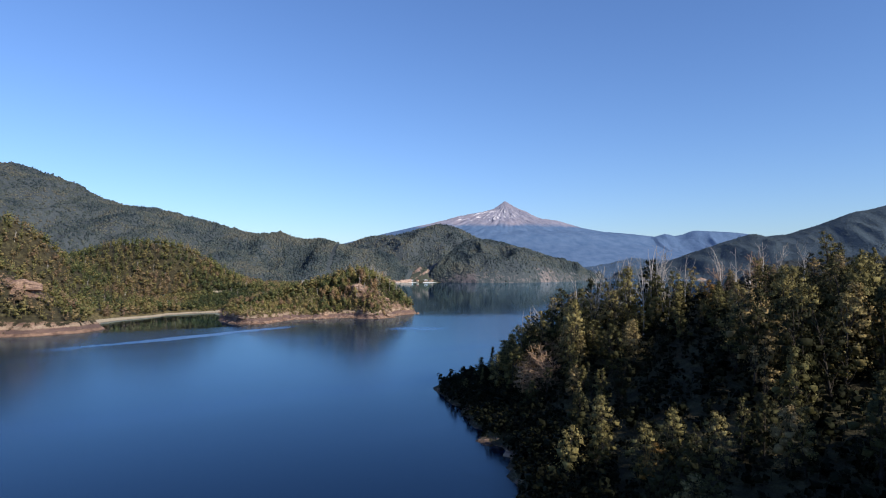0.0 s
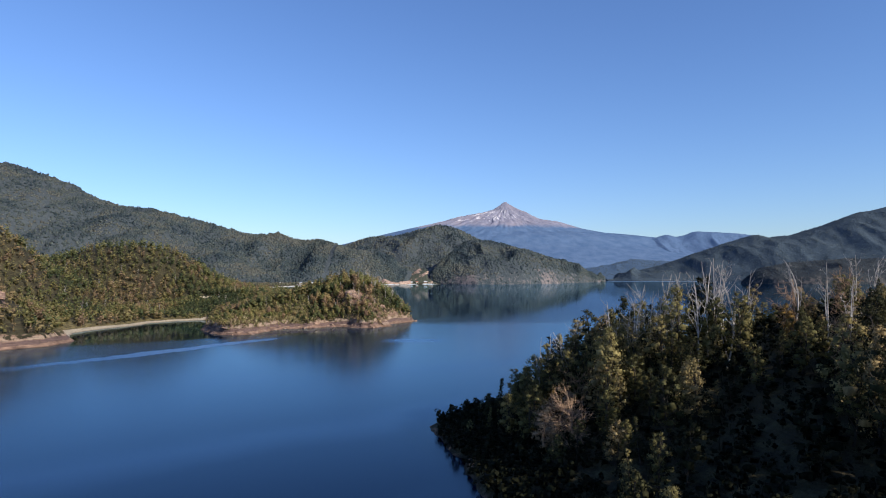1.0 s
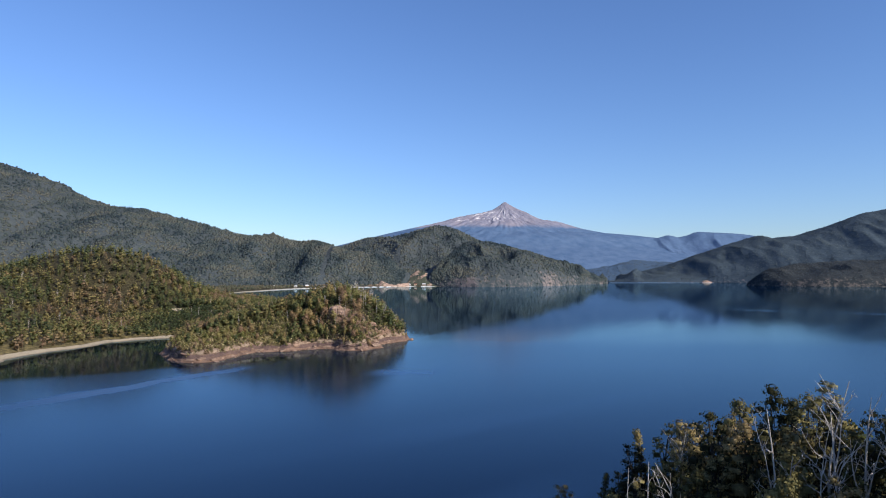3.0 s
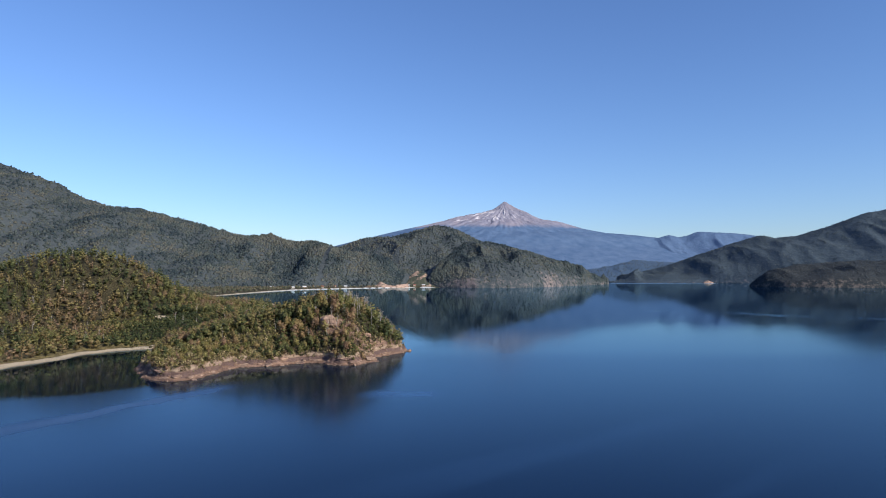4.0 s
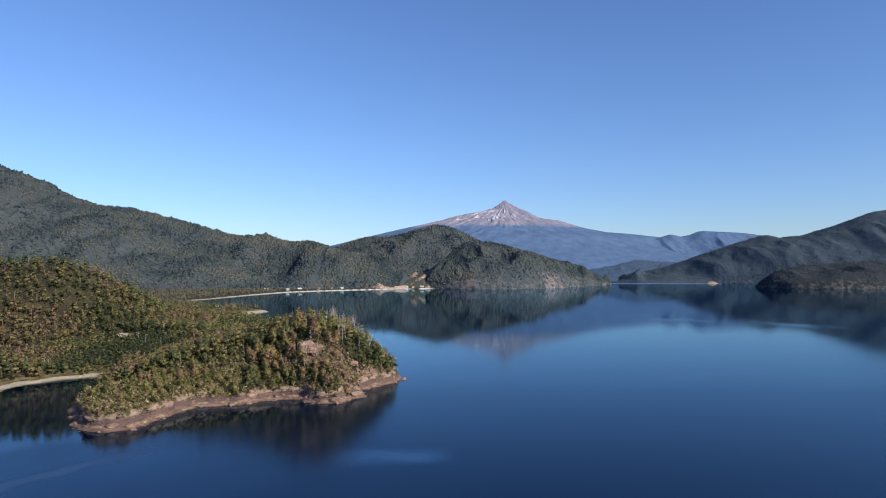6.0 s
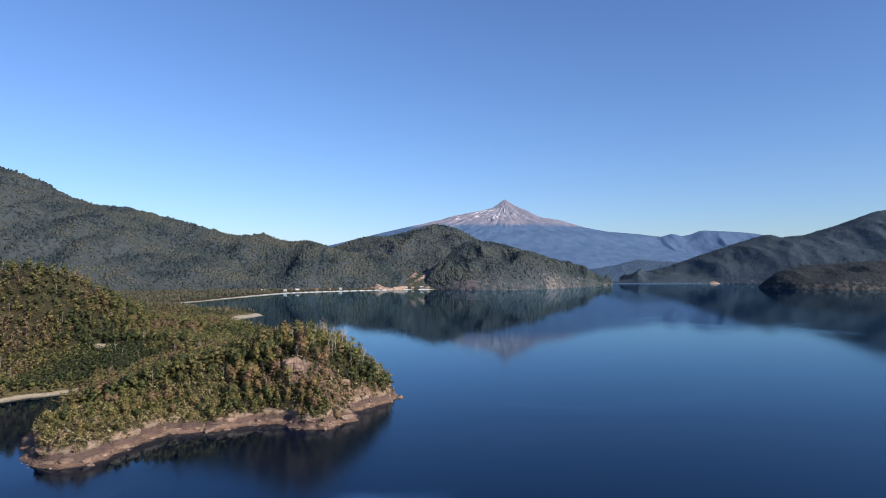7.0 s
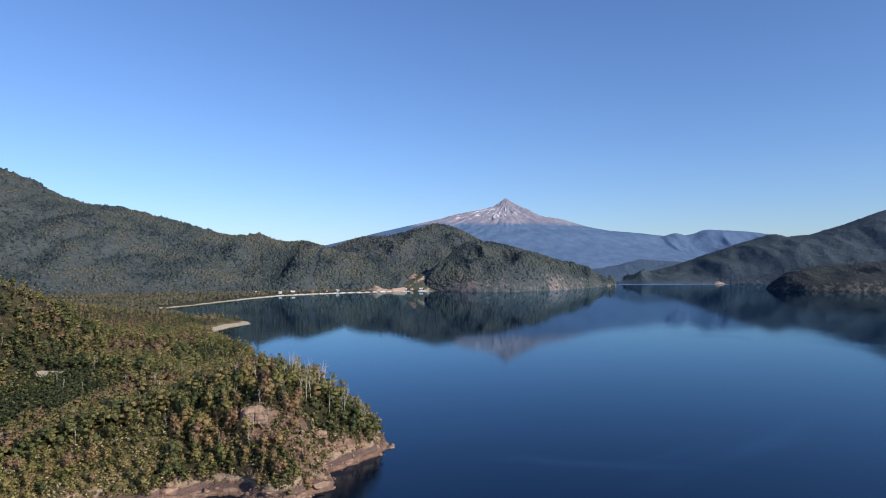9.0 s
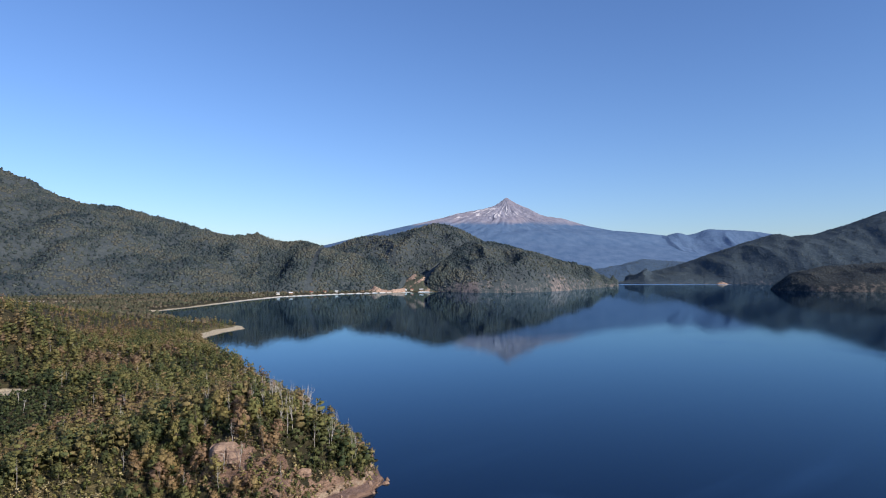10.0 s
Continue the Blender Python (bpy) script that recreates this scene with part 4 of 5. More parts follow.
def open_lobe(x, y):
    """The sunny low scrub at the western end of the peninsula."""
    return (x < -86) & (y < 466 + 0.4 * (x + 110))


def tree_fits(z, bare, sand, rng):
    return (z > 1.5) & (sand < 0.3) & (rng.uniform(0, 1, z.size) > 1.25 * bare - 0.12)


def plant_peninsula():
    x, y, rng = scatter(-145, -15, 372, 505, 3.3, 51)
    d = inside_by(LEFT_LAND, x, y)
    z, bare, sand = relief(x, y)
    keep = (d > 2) & tree_fits(z, bare, sand, rng)
    x, y, z, d, bare = x[keep], y[keep], z[keep], d[keep], bare[keep]
    order = np.argsort(y + 0.35 * np.abs(x + 60))
    single = np.zeros(x.size, bool)
    single[order[:300]] = True
    for i in np.nonzero(single)[0]:
        if x[i] < -94 and y[i] < 410 and rng.uniform() < 0.4:
            continue
        scrub = d[i] < 5.5 or bare[i] > 0.5 or open_lobe(x[i], y[i])
        small = 0.62 if open_lobe(x[i], y[i]) else 1.0
        k = rng.choice(4, p=[0.22, 0.05, 0.08, 0.65] if scrub else [0.4, 0.27, 0.28, 0.05])
        stand(POINT_PROTOS[k], USED, x[i], y[i], z[i], rng.uniform(0, 6.28), rng.uniform(0.65, 1.2) * (1.0 if k == 3 else small * (0.62 + 0.38 * float(smooth(4, 14, d[i])))), rng.uniform(0.85, 1.2))
    rest = ~single
    n = 0
    for sx, sy in zip(rng.uniform(-72, -24, 400), rng.uniform(440, 500, 400)):
        if n < 40 and inside_by(LEFT_LAND, np.array([sx]), np.array([sy]))[0] > 7:
            sz = float(relief(np.array([sx]), np.array([sy]))[0][0])
            stand(PALE_SNAGS[n % 3], USED, sx, sy, sz, rng.uniform(0, 6.28), rng.uniform(0.8, 1.2))
            n += 1
    for sx, sy in zip(rng.uniform(-52, -27, 300), rng.uniform(452, 486, 300)):
        if n < 62 and inside_by(LEFT_LAND, np.array([sx]), np.array([sy]))[0] > 7:
            stand(PALE_SNAGS[n % 3], USED, sx, sy, height_at(sx, sy), rng.uniform(0, 6.28), rng.uniform(1.0, 1.35))
            n += 1
    for sx, sy in zip(rng.uniform(-330, -70, 700), rng.uniform(430, 640, 700)):
        if n < 150 and inside_by(LEFT_LAND, np.array([sx]), np.array([sy]))[0] > 8:
            sz = float(relief(np.array([sx]), np.array([sy]))[0][0])
            stand(PALE_SNAGS[n % 3], USED, sx, sy, sz, rng.uniform(0, 6.28), rng.uniform(0.7, 1.1))
            n += 1
    return x[rest], y[rest], z[rest], rng


def forest(name, x, y, z, low, high, templates, material, label, seed, tint_shift=0.0):
    """One joined mesh of many trees, each a turned and scaled template of leaf sprays."""
    rng = np.random.default_rng(seed)
    vs, ts, ns = [], [], []
    pick = rng.integers(0, len(templates), x.size)
    for k, (tv, tf, tn) in enumerate(templates):
        i = np.nonzero(pick == k)[0]
        if not len(i):
            continue
        w, s = rng.uniform(0, 6.283, i.size), rng.uniform(low, high, i.size)
        wide = s * rng.uniform(0.8, 1.25, i.size)
        c, sn = np.cos(w), np.sin(w)
        px = (tv[None, :, 0] * c[:, None] - tv[None, :, 1] * sn[:, None]) * wide[:, None] + x[i][:, None]
        py = (tv[None, :, 0] * sn[:, None] + tv[None, :, 1] * c[:, None]) * wide[:, None] + y[i][:, None]
        pz = tv[None, :, 2] * s[:, None] + z[i][:, None]
        vs.append(np.stack([px, py, pz], -1).reshape(-1, 3))
        tint = np.clip(0.5 + rng.normal(size=i.size) * 0.20 + tint_shift, 0, 1)
        ts.append(np.repeat(tint, len(tv)))
        nx = tn[None, :, 0] * c[:, None] - tn[None, :, 1] * sn[:, None]
        ny = tn[None, :, 0] * sn[:, None] + tn[None, :, 1] * c[:, None]
        ns.append(np.stack([nx, ny, np.broadcast_to(tn[None, :, 2], nx.shape)], -1).reshape(-1, 3))
    v = np.concatenate(vs)
    k = templates[0][1].shape[1]
    faces, base = [], 0
    for kk, (tv, tf, tn) in enumerate(templates):
        m = int((pick == kk).sum())
        if m:
            faces.append((tf[None] + (base + np.arange(m) * len(tv))[:, None, None]).reshape(-1, k))
            base += m * len(tv)
    me = mesh_of(name, v, [np.concatenate(faces)], material, True, np.concatenate(ns), tint=np.concatenate(ts))
    return tagged(new(name, me), label, "forest", kind="stuff")


def leaf_template(seed, shape, height, radius, base, clumps, each, size, flat):
    rng = np.random.default_rng(seed)
    c, r = crown_points(rng, shape, height, radius, base, clumps, (0.15, 0.72), 0.56)
    v, f, n = sprays(rng, c, r, each, size, flat, 0.66, 0.95)
    trunk = tube([(0, 0, -0.8), (0, 0, height * 0.5), (c[-1, 0], c[-1, 1], height * 0.9)], [0.02 * height, 0.013 * height, 0.004 * height], 4)
    return *joined([(v, f), trunk]), np.concatenate([n, unit(trunk[0] * [1, 1, 0] + [0.001, 0, 0])])


MID = [leaf_template(600, "round", 6.0, 3.2, 0.05, 9, 12, 0.33, 0.75), leaf_template(601, "layered", 7.2, 3.3, 0.12, 9, 14, 0.33, 0.65),
       leaf_template(602, "column", 7.2, 2.1, 0.05, 8, 13, 0.31, 0.90), leaf_template(603, "round", 5.2, 3.0, 0.05, 8, 14, 0.33, 0.75), leaf_template(604, "layered", 7.8, 3.5, 0.12, 9, 14, 0.34, 0.60)]
COARSE = [leaf_template(610, "round", 6.8, 3.2, 0.03, 5, 10, 0.46, 0.80), leaf_template(611, "layered", 7.8, 3.2, 0.08, 5, 10, 0.46, 0.70),
          leaf_template(612, "column", 8.0, 2.2, 0.03, 5, 9, 0.44, 0.95), leaf_template(613, "round", 5.6, 3.1, 0.03, 5, 10, 0.46, 0.80)]
PLAIN = [leaf_template(615 + i, "round", 6.5 + i, 2.8, 0.05, 4, 5, 0.8, 0.85) for i in range(3)]
LOW_BUSH = [leaf_template(620 + i, "bush", 1.6, 1.1, 0.0, 3, 7, 0.30, 0.8) for i in range(3)]


def blob_template(seed, height, radius):
    """A far tree: a lumpy rounded crown of a few faces."""
    rng = np.random.default_rng(seed)
    k = np.arange(4) * np.pi * 0.5
    rings = [np.stack([np.cos(k + o) * r, np.sin(k + o) * r, np.full(4, h)], 1) * rng.uniform(0.8, 1.2, (4, 1)) for o, r, h in ((0, 1.05 * radius, 0.42 * height), (0.7, 0.66 * radius, 0.92 * height))]
    v = np.concatenate(rings + [rng.normal(size=(1, 3)) * 0.4 + [0, 0, 1.12 * height]])
    f = [(i, (i + 1) % 4, 4 + (i + 1) % 4, 4 + i) for i in range(4)] + [(4, 5, 6, 8), (6, 7, 4, 8)]
    return v, np.array(f), unit(v - [0, 0, 0.3 * height])


FAR_TREES = [blob_template(630 + i, 6.0 + 1.0 * i, 5.4 - 0.45 * i) for i in range(4)]

px, py, pz, prng = plant_peninsula()
forest("peninsula_woodland", px, py, pz, 0.75, 1.2, MID, LEAF_STUFF, "dense olive and russet woodland on the peninsula", 71)


def cove_flat(x, y):
    """The low ground behind the cove, under dense scrub."""
    return ((x + 190) / 46) ** 2 + ((y - 528) / 37) ** 2 < 1


def plant_woods():
    """Woodland over the slopes behind the cove, then thinner woods across the valley."""
    x, y, rng = scatter(-240, -140, 488, 568, 2.3, 87)
    d = inside_by(LEFT_LAND, x, y)
    z, bare, sand = relief(x, y)
    keep = (d > 3) & (sand < 0.3) & cove_flat(x, y)
    forest("cove_scrub", x[keep], y[keep], z[keep] - 0.2, 0.8, 2.1, LOW_BUSH, LEAF_STUFF, "dense dark green scrub on low ground behind the cove", 88, -0.22)
    x, y, rng = scatter(-230, -15, 480, 640, 4.0, 61)
    d = inside_by(LEFT_LAND, x, y)
    z, bare, sand = relief(x, y)
    keep = (d > 3) & ~((x > -145) & (y < 505)) & tree_fits(z, bare, sand, rng) & ~cove_flat(x, y)
    forest("cove_woodland", x[keep], y[keep], z[keep], 0.6, 1.15, MID, LEAF_STUFF, "dense mixed green and russet woodland above the cove", 72)
    x, y, rng = scatter(-560, -30, 240, 900, 5.2, 62)
    d = inside_by(LEFT_LAND, x, y)
    z, bare, sand = relief(x, y)
    near = (x > -230) & (y > 480) & (y < 640) | (x > -145) & (y < 505)
    keep = (d > 4) & ~near & tree_fits(z, bare, sand, rng) & (x > -0.75 * y - 15) & ~cove_flat(x, y)
    keep &= ~((x < -330) & (y > 700)) & ~((x < -400) & (y > 640))
    forest("hill_woodland", x[keep], y[keep], z[keep], 0.6, 1.15, COARSE, LEAF_STUFF, "woodland of olive and rust coloured trees on rounded hills", 73)
    x, y, rng = scatter(-900, -180, 640, 1100, 7.8, 66)
    d = inside_by(LEFT_LAND, x, y)
    z, bare, sand = relief(x, y)
    keep = (d > 10) & (sand < 0.3) & (x > -0.78 * y - 15) & ((y > 900) | (x < -330) & (y > 700) | (x < -400)) & (fbm(x / 60, y / 60, 17) > -0.16)
    forest("valley_edge_woodland", x[keep], y[keep], z[keep] - 0.5, 0.55, 1.05, PLAIN, LEAF_STUFF, "brown and green woodland at the valley's edge", 77)
    x, y, rng = scatter(-1500, -180, 1040, 2240, 11, 63)
    d = inside_by(LEFT_LAND, x, y)
    z, bare, sand = relief(x, y)
    keep = (d > 14) & (sand < 0.3) & (fbm(x / 120, y / 120, 19) > -0.12)
    forest("valley_woodland", x[keep], y[keep], z[keep] - 0.5, 0.4, 0.9, FAR_TREES, LEAF_VALLEY, "scattered green trees on the flat valley floor", 74)
    x, y, rng = scatter(16, 200, -120, 225, 5.4, 67)
    d = inside_by(RIGHT_LAND, x, y)
    z = relief(x, y)[0]
    behind = (x > 0.78 * y + 16) & (x > 36)
    over = (y > 150) & (x < 0.78 * y + 16) & (x > 30) & (z + 8.0 < canopy(x, y))
    alone = np.array([min(math.hypot(a - px, b - py) for px, py in PLANTED) > 3.4 for a, b in zip(x, y)])
    keep = (d > 6) & (behind | over) & alone
    forest("hilltop_woodland", x[keep], y[keep], z[keep] - 0.4, 0.75, 1.15, COARSE, LEAF_HILL, "dark olive woodland over the back of the hill", 78)
    x, y, rng = scatter(40, 420, -190, 230, 6.5, 70)
    d = inside_by(RIGHT_LAND, x, y)
    z = relief(x, y)[0]
    keep = (d > 6) & ((x > 200) | (y < -120)) & (x > 0.78 * y + 18)
    forest("shaded_woodland", x[keep], y[keep], z[keep] - 0.5, 0.7, 1.2, FAR_TREES, LEAF_HILL, "dark green woodland over the hills behind", 82)
    # Undergrowth and shore scrub carry painted shade in their leaf colour.
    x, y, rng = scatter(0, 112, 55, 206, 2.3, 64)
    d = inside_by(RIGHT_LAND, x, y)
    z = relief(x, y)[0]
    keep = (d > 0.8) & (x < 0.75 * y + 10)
    forest("hill_undergrowth", x[keep], y[keep], z[keep], 0.7, 1.9, LOW_BUSH, LEAF_UNDER_SHADE, "undergrowth beneath the hillside trees, near-black in place of deep shade", 75)
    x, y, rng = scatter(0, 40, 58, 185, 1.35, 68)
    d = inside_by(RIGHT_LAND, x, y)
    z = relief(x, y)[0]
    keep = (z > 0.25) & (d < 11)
    forest("shore_scrub", x[keep], y[keep], z[keep], 0.5, 1.2, LOW_BUSH, LEAF_UNDER_SHADE, "low scrub along the foot of the hill, near-black in place of deep shade", 79)
    x, y, rng = scatter(-145, -15, 376, 510, 2.2, 69)
    d = inside_by(LEFT_LAND, x, y)
    z, bare, sand = relief(x, y)
    keep = (d > 6) & (z > 3) & (bare < 0.35) & ~open_lobe(x, y)
    forest("peninsula_understorey", x[keep], y[keep], z[keep], 0.9, 2.2, LOW_BUSH, LEAF_SHADY, "dark green bushes beneath the peninsula's trees", 80)
    x, y, rng = scatter(-70, -20, 425, 480, 2.1, 83)
    d = inside_by(LEFT_LAND, x, y)
    z, bare, sand = relief(x, y)
    keep = (d > 2.4) & (z > 3.5) & (bare > 0.25) & (rng.uniform(0, 1, x.size) < 0.5)
    forest("slope_bushes", x[keep], y[keep], z[keep], 0.6, 1.5, LOW_BUSH, LEAF_SHADY, "dark green bushes on the rocky slope", 84)
    x, y, rng = scatter(-135, -18, 376, 480, 1.9, 85)
    d = inside_by(LEFT_LAND, x, y)
    z, bare, sand = relief(x, y)
    keep = (d > 2.4) & (z > 3.0) & (bare > 0.3) & (rng.uniform(0, 1, x.size) < 0.75)
    forest("dry_brush", x[keep], y[keep], z[keep], 0.5, 1.3, LOW_BUSH, LEAF_BRUSH, "reddish brown dry brush on the rocky slope", 86)
    x, y, rng = scatter(-150, -15, 372, 520, 1.5, 65)
    d = inside_by(LEFT_LAND, x, y)
    z, bare, sand = relief(x, y)
    open_ground = (d < 7) | (bare > 0.3) | open_lobe(x, y)
    keep = (d > 2.2) & (z > 2.4) & open_ground & (rng.uniform(0, 1, x.size) > 0.05 + 0.22 * bare + 0.10 * (x < -88))
    forest("peninsula_scrub", x[keep], y[keep], z[keep], 0.4, 1.2, LOW_BUSH, LEAF_SCRUB, "olive and straw coloured scrub on rocky ground", 76, 0.16)


plant_woods()


def clothe(ridge, count, low, high, material, label, seed, gap=None, span=(0.01, 0.99)):
    """Far forest over a mountain's front."""
    rng = np.random.default_rng(seed)
    u, v = rng.uniform(*span, count), rng.uniform(0.0, 1.05 if ridge is HILL_B else 1.03, count) ** 0.9
    p = ridge.at(u, v)
    bare = 1.25 * ridge.bareness(p[:, 0], v)
    keep = (rng.uniform(0, 1, count) > bare) & (v > 0.015)
    if gap:
        keep &= np.abs(p[:, 0] - gap) > 9
    p = p[keep]
    return forest("mountain_forest", p[:, 0], p[:, 1], p[:, 2] - 3.6, low, high, FAR_TREES, material, label, seed)


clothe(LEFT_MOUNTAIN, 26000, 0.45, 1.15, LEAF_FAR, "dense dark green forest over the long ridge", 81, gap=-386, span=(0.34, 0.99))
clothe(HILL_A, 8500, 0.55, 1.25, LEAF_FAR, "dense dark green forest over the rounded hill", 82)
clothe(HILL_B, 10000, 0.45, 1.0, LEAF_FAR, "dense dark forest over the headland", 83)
clothe(HILL_C, 14000, 0.35, 0.8, LEAF_MID_HAZE, "green forest over the far hill, tinted blue for haze", 84, span=(0.01, 0.82))
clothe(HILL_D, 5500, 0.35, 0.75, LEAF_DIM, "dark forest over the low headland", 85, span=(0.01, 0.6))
clothe(LOW_HILLS, 5000, 0.4, 0.8, LEAF_MID_HAZE, "forest over the low hills, tinted blue for haze", 86)


# ---- rocks ----
def rock_mesh(seed, detail, cuts, lumps, material):
    """An angular rock: a ball cut by random planes, then roughened."""
    rng = np.random.default_rng(seed)
    bm = bmesh.new()
    bmesh.ops.create_icosphere(bm, subdivisions=detail, radius=1.0)
    v = np.array([q.co[:] for q in bm.verts])
    f = np.array([[q.index for q in face.verts] for face in bm.faces])
    bm.free()
    for n in unit(rng.normal(size=(cuts, 3))):
        over = np.maximum(v @ n - rng.uniform(0.45, 0.8), 0)
        v = v - over[:, None] * n * 0.92
    v = v * (1 + lumps * (fbm(v[:, 0] * 2.3 + v[:, 2] * 1.7, v[:, 1] * 2.3 - v[:, 2], seed))[:, None])
    return mesh_of("boulder", v, [f], material)


def crag_mesh(seed):
    """A cliff face of upright fractured blocks, rounded off at its top and sides; unit size, facing -y."""
    nu, nv = 46, 40
    u, v = np.meshgrid(np.linspace(-1, 1, nu), np.linspace(0, 1, nv))
    rim = np.sqrt(np.clip(1 - np.abs(u) ** 3 - 0.85 * v ** 4, 0, 1))
    col = u * 1.1 + 0.35 * fbm(v * 3, u * 2, seed, 3)
    slab = vnoise(col * 1.4, v * 1.5, seed + 2)
    crack = np.abs(col - np.round(col))
    deep = rim * (0.7 + 0.6 * slab) + 0.55 * fbm(u * 3, v * 4, seed + 3, 5) * rim - 0.22 * smooth(0.10, 0.0, crack) * smooth(-0.1, 0.2, fbm(v * 2, col, seed + 1, 2)) * rim
    x = u + 0.05 * fbm(v * 6, u * 6, seed + 4)
    z = v * (0.82 + 0.25 * vnoise(u * 2.2, u * 0, seed + 5)) * (1 - 0.35 * np.abs(u) ** 2.5)
    face = np.stack([x, -deep, z], -1).reshape(-1, 3)
    back = np.stack([x, np.full_like(x, 0.6), z * 0.7], -1).reshape(-1, 3)
    g = grid_faces(nu, nv)
    edge = np.r_[np.arange(nu), np.arange(1, nv) * nu + nu - 1, (nv - 1) * nu + np.arange(nu - 2, -1, -1), np.arange(nv - 2, -1, -1) * nu]
    wall = np.stack([edge[:-1], edge[:-1] + nu * nv, edge[1:] + nu * nv, edge[1:]], 1)
    return mesh_of("crag", np.concatenate([face, back]), [g, g[:, ::-1] + nu * nv, wall], ROCK)


def rock_material():
    m = Mat("shore_rock", 0.9, 0.2)
    tone = m.node("ShaderNodeObjectInfo").outputs["Random"]
    n1, n2 = m.noise(1.6, 5, 0.6), m.noise(0.3, 4, 0.65)
    col = m.mix(m.ramp(n1, 0.35, 0.65), (0.13, 0.080, 0.062), (0.34, 0.225, 0.155))
    col = m.mix(m.ramp(tone, 0.0, 1.0, 0.0, 0.5), col, (0.30, 0.225, 0.17))
    bands = m.noise(0.8, 4, 0.6, (7, 7, 0.6))
    col = m.mix(m.ramp(bands, 0.48, 0.6, 0.0, 0.7), col, (0.09, 0.055, 0.050))
    m.bump(m.math("ADD", n1, m.math("MULTIPLY", n2, 0.4)), 0.9, 0.35)
    return m.colour(col)


ROCK = rock_material()


def lay_rocks():
    rng = np.random.default_rng(91)
    protos = [tagged(new("boulder", rock_mesh(900 + i, 2, 16, 0.2, ROCK)), "angular reddish brown boulder at the water's edge", "rock", "boulders along the shore") for i in range(6)]
    shore = np.array(PENINSULA_SHORE[:22], float)
    s = np.r_[0, np.cumsum(np.linalg.norm(np.diff(shore, axis=0), axis=1))]
    spots = [(np.interp(t, s, shore[:, 0]), np.interp(t, s, shore[:, 1])) for t in rng.uniform(0, s[-1], 170)]
    hill = np.array(HILL_SHORE[:10], float)
    s2 = np.r_[0, np.cumsum(np.linalg.norm(np.diff(hill, axis=0), axis=1))]
    spots += [(np.interp(t, s2, hill[:, 0]), np.interp(t, s2, hill[:, 1])) for t in rng.uniform(0, s2[-1], 12)]
    used = set()
    for x, y in spots:
        x, y = x + rng.normal() * 2.2, y + rng.normal() * 2.2
        z = height_at(x, y)
        if not -0.6 < z < 6:
            continue
        r = rng.uniform(0.4, 0.9) * (1.9 if rng.uniform() < 0.2 else 1.0)
        m = Matrix.LocRotScale((x, y, max(z, -0.2) - 0.25 * r), Euler(rng.uniform(-0.3, 0.3, 2).tolist() + [rng.uniform(0, 6.28)]), (r * rng.uniform(0.9, 1.4), r, r * rng.uniform(0.7, 1.1)))
        ob = protos[rng.integers(0, 6)]
        if ob.name in used:
            copy = ob.copy()
            scene.collection.objects.link(copy)
            copy.matrix_basis = m
        else:
            used.add(ob.name)
            ob.matrix_basis = m
    ledges = [rock_mesh(970 + i, 3, 22, 0.25, ROCK) for i in range(5)]
    for i, t in enumerate(np.linspace(14, s[-1] - 30, 24)):
        x, y = np.interp(t, s, shore[:, 0]), np.interp(t, s, shore[:, 1])
        ahead = np.array([np.interp(t + 2, s, shore[:, 0]) - x, np.interp(t + 2, s, shore[:, 1]) - y])
        turn = math.atan2(ahead[1], ahead[0])
        x, y = x - math.sin(turn) * rng.uniform(1.5, 3.5), y + math.cos(turn) * rng.uniform(1.5, 3.5)
        ob = tagged(new("rock_ledge", ledges[i % 5]), "purplish brown rock ledge along the waterline", "rock", "rock ledges along the shore")
        ob.matrix_basis = Matrix.LocRotScale((x, y, max(height_at(x, y), 0.2) - 0.35), Euler((rng.uniform(-0.15, 0.15), rng.uniform(-0.15, 0.15), turn)), (rng.uniform(2.6, 4.6), rng.uniform(1.2, 2.0), rng.uniform(0.9, 1.7)))
    for i, (x, y, sx, sy, sz, turn) in enumerate(((-60, 446.2, 4.4, 3.0, 6.6, 0.2), (-41, 456, 2.6, 1.8, 2.6, 0.5), (-221, 333, 9.0, 3.2, 6.0, 0.5))):
        ob = tagged(new("rock_outcrop", crag_mesh(950 + i)), "pale pinkish rock outcrop on the wooded slope", "rock")
        ob.matrix_basis = Matrix.LocRotScale((x, y, height_at(x, y) - 0.25 * sz), Euler((-0.2, 0, turn)), (sx, sy, sz))


lay_rocks()


# ---- the far shore ----
def earth_material(name, green):
    m = Mat(name, 0.95, 0.1)
    n1, n2 = m.noise(26, 4), m.noise(6, 4, 0.6)
    col = m.mix(m.ramp(n2, 0.35, 0.65), (0.26, 0.175, 0.135), (0.40, 0.29, 0.225))
    m.bump(n2, 0.8, 2.0)
    return m.colour(m.mix(m.ramp(n1, green, green + 0.08), (0.060, 0.066, 0.050), col))


EARTH, CLEARED = earth_material("bare_earth_bank", 0.40), earth_material("half_overgrown_earth", 0.48)
Ridge([(-262, 2182, 2), (-226, 2186, 5), (-210, 2188, 10), (-203, 2188, 22), (-192, 2188, 17), (-178, 2190, 11), (-160, 2194, 8), (-135, 2206, 9), (-112, 2222, 13)], [(-250, 2150, 1), (-190, 2158, 1), (-108, 2204, 2)], 60, 14, 0.8, 8, 14, 111, rough=2.0).mesh(
    "earth_bank", EARTH, "bare pinkish earth bank above the far beach", "earth bank")
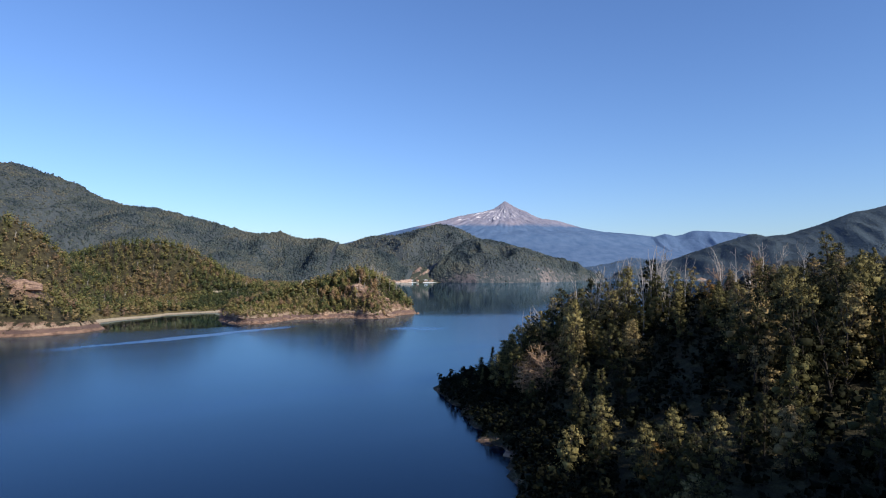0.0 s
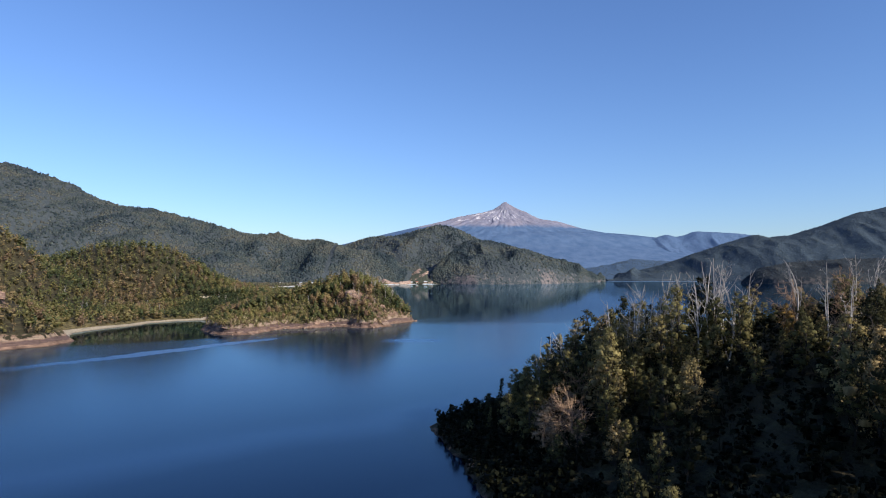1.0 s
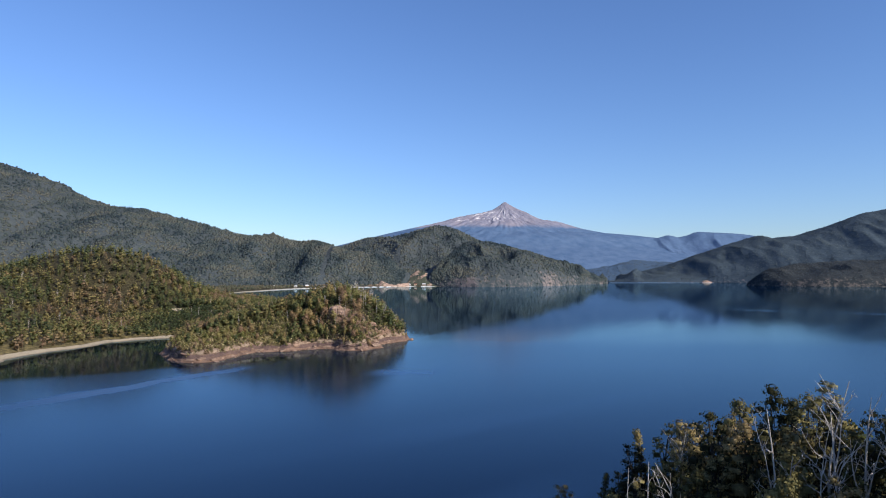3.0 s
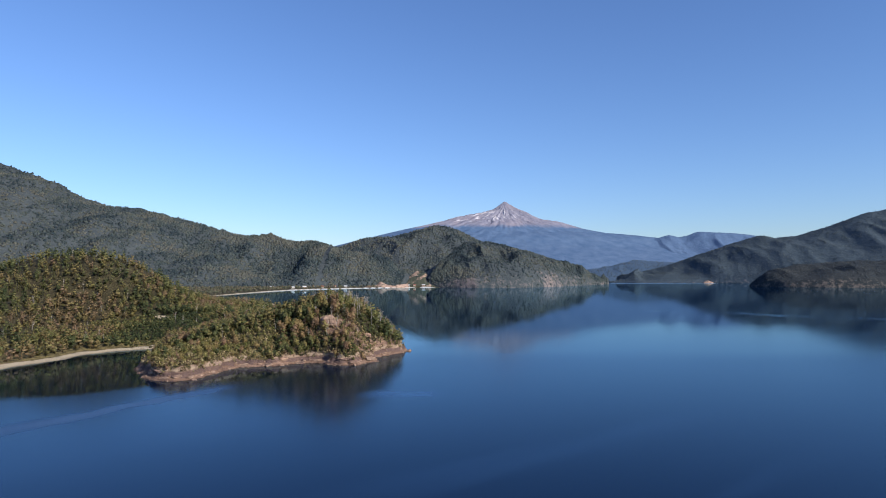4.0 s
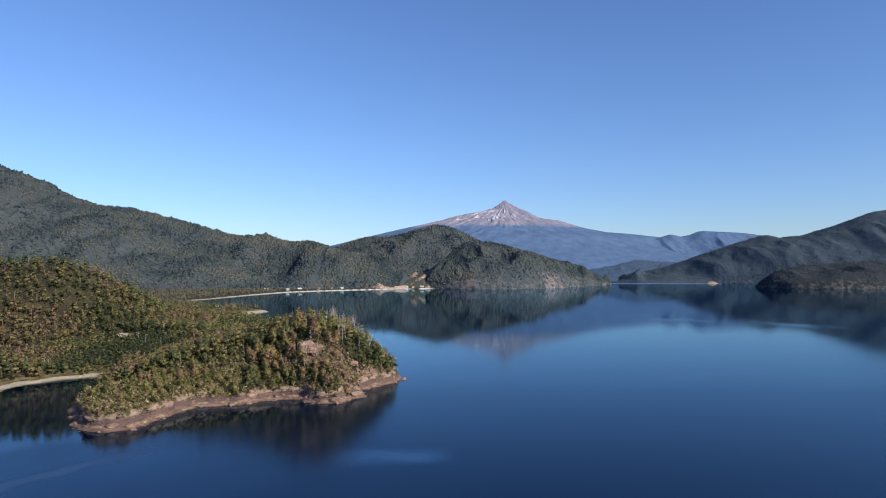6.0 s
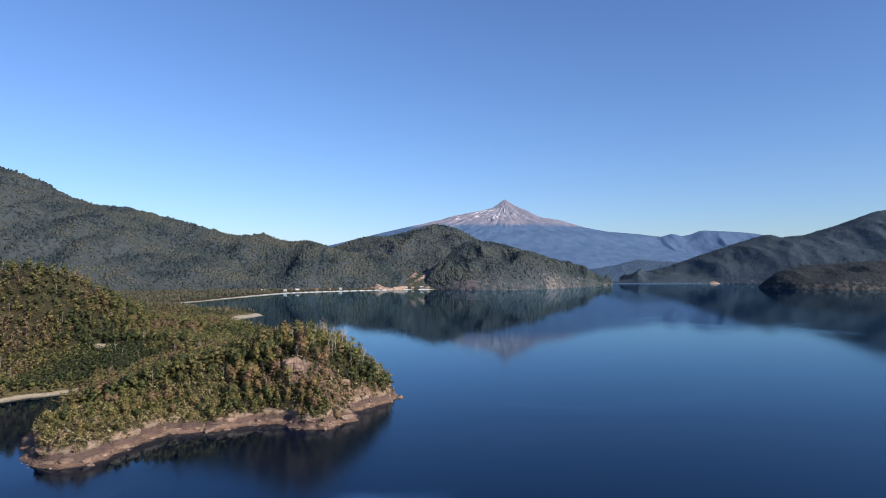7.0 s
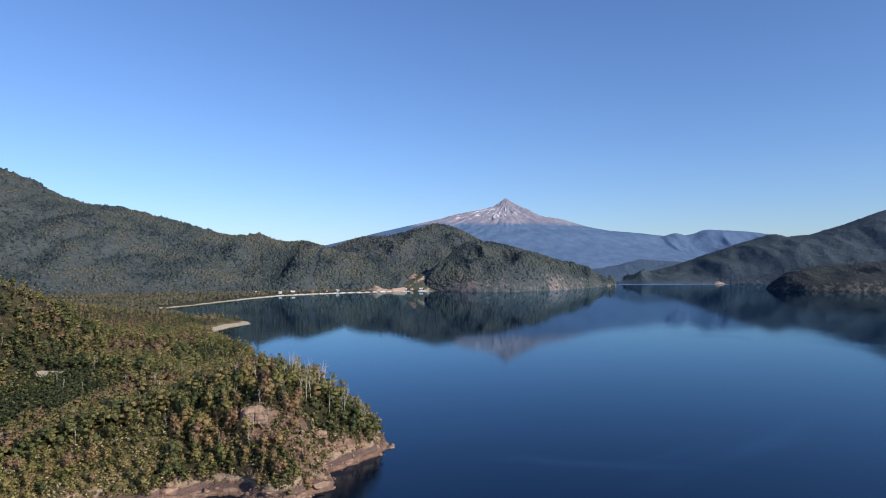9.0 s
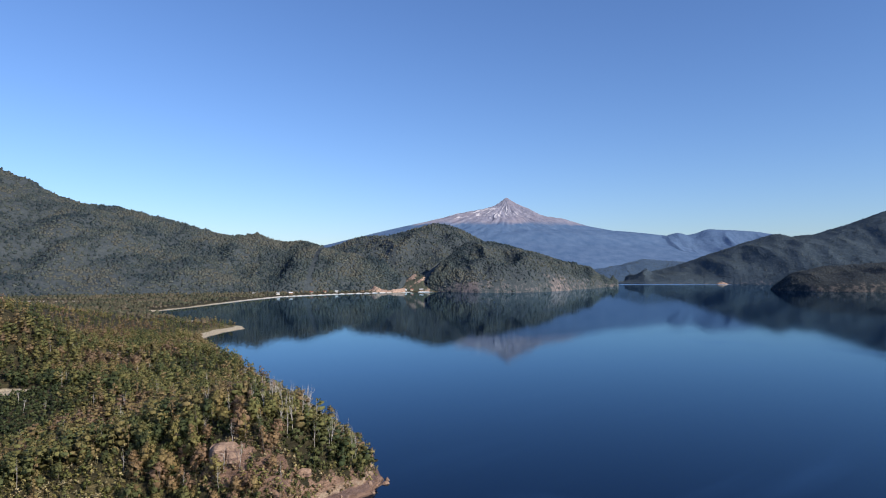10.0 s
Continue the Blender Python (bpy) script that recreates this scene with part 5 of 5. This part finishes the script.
Ridge([(1288, 3222, 2), (1300, 3224, 9), (1312, 3222, 13), (1324, 3218, 7), (1332, 3216, 2)], [(1286, 3204, 0), (1334, 3198, 0)], 30, 12, 0.5, 5, 14, 113, rough=2.0).mesh(
    "rock_cliff", EARTH, "pale bare cliff at the foot of the far hill", "cliff")
Ridge([(-130, 2286, 16), (-108, 2290, 40), (-88, 2292, 55), (-62, 2292, 56), (-40, 2286, 34), (-20, 2278, 12)], [(-120, 2240, 3), (-20, 2236, 3)], 36, 16, 1.0, 9, 24, 112, rough=3.0).mesh(
    "clearing", CLEARED, "pale cleared slope among trees beside the far village", "clearing")


def plain(name, c, rough=0.7):
    m = Mat(name, rough, 0.3)
    n = m.noise(0.9, 3)
    return m.colour(m.mix(m.ramp(n, 0.3, 0.7), tuple(0.85 * k for k in c), c))


HOUSE_WALLS = [plain("white_boards", (0.72, 0.70, 0.66)), plain("timber_boards", (0.30, 0.20, 0.13)), plain("cream_boards", (0.60, 0.53, 0.40))]
HOUSE_ROOFS = [plain("grey_roof_sheet", (0.38, 0.39, 0.40), 0.4), plain("rust_red_roof", (0.30, 0.10, 0.07)), plain("zinc_roof", (0.55, 0.56, 0.57), 0.35)]
DARK_GLASS = plain("window_glass", (0.03, 0.035, 0.04), 0.1)
DOOR_WOOD = plain("door_wood", (0.16, 0.09, 0.05))


def box(x0, x1, y0, y1, z0, z1):
    v = np.array([(x, y, z) for z in (z0, z1) for y in (y0, y1) for x in (x0, x1)], float)
    return v, np.array([(0, 2, 3, 1), (4, 5, 7, 6), (0, 1, 5, 4), (2, 6, 7, 3), (0, 4, 6, 2), (1, 3, 7, 5)])


def build_house(w, d, h, wall, roof, label):
    root = tagged(new("house"), label, "house", "houses on the far shore")
    v, f = box(-w / 2, w / 2, -d / 2, d / 2, -1.5, h)
    part("wall", mesh_of("wall", v, [f], wall), root)
    e, t, rise = 0.5, 0.18, 0.36 * d
    a = d / 2 + e
    sec = [(-a, h - 0.25), (0, h + rise), (a, h - 0.25), (a, h - 0.25 + t), (0, h + rise + t), (-a, h - 0.25 + t)]
    rv = np.array([(x, y, z) for x in (-w / 2 - e, w / 2 + e) for y, z in sec])
    rf = np.array([(i, (i + 1) % 6, 6 + (i + 1) % 6, 6 + i) for i in range(6)])
    caps = np.array([(0, 1, 4, 5), (1, 2, 3, 4), (6, 11, 10, 7), (7, 10, 9, 8)])
    part("roof", mesh_of("roof", rv, [rf, caps], roof), root)
    gv = np.array([(x, y, z) for x in (-w / 2 + 0.01, w / 2 - 0.01) for y, z in ((-d / 2, h), (d / 2, h), (0, h + rise * 0.96))])
    part("gable", mesh_of("gable", gv, [np.array([(0, 2, 1), (3, 4, 5)])], wall), root)
    for k in (-0.32, 0.30):
        v, f = box(w * k - 0.7, w * k + 0.7, -d / 2 - 0.06, -d / 2 + 0.02, 0.9, 2.1)
        part("window", mesh_of("window", v, [f], DARK_GLASS), root)
    v, f = box(-0.45, 0.45, -d / 2 - 0.06, -d / 2 + 0.02, 0.0, 2.05)
    part("door", mesh_of("door", v, [f], DOOR_WOOD), root)
    return root


HOUSES = [build_house(9, 6, 2.9, HOUSE_WALLS[0], HOUSE_ROOFS[0], "small white boarded house with grey sheet roof"),
          build_house(11, 7, 3.2, HOUSE_WALLS[1], HOUSE_ROOFS[2], "brown timber house with pale zinc roof"),
          build_house(8, 6, 2.8, HOUSE_WALLS[2], HOUSE_ROOFS[1], "cream cottage with rust red roof")]
for i, (x, y, turn) in enumerate([(-425, 1925, 0.3), (-400, 1960, 0.5), (-330, 2072, 0.4), (-300, 2095, 0.2), (-480, 1905, 0.6), (-360, 2030, 0.1), (-110, 2238, 0.1), (-60, 2242, -0.1), (-20, 2250, 0.2),
                                  (-670, 2050, 0.2), (-640, 2062, 0.1), (-715, 2064, 0.3), (-560, 1140, 0.7), (-575, 1122, 0.2), (-90, 2240, 0.3)]):
    m = Matrix.LocRotScale((x, y, height_at(x, y) + 0.6), Euler((0, 0, turn)), None)
    if i < 3:
        HOUSES[i].matrix_basis = m
    else:
        copy_thing(HOUSES[i % 3], m)


def clothe_clearing():
    x, y = scatter(-145, -35, 2245, 2300, 8.0, 67)[:2]
    z = 3 + 52 * np.clip((y - 2240) / 52, 0, 1) * np.exp(-((x + 74) / 36) ** 4)
    keep = fbm(x / 26, y / 26, 23) > 0.0
    forest("clearing_trees", x[keep], y[keep], z[keep] - 1.0, 0.4, 0.8, FAR_TREES, LEAF_FAR, "trees scattered over the cleared slope", 78)


clothe_clearing()
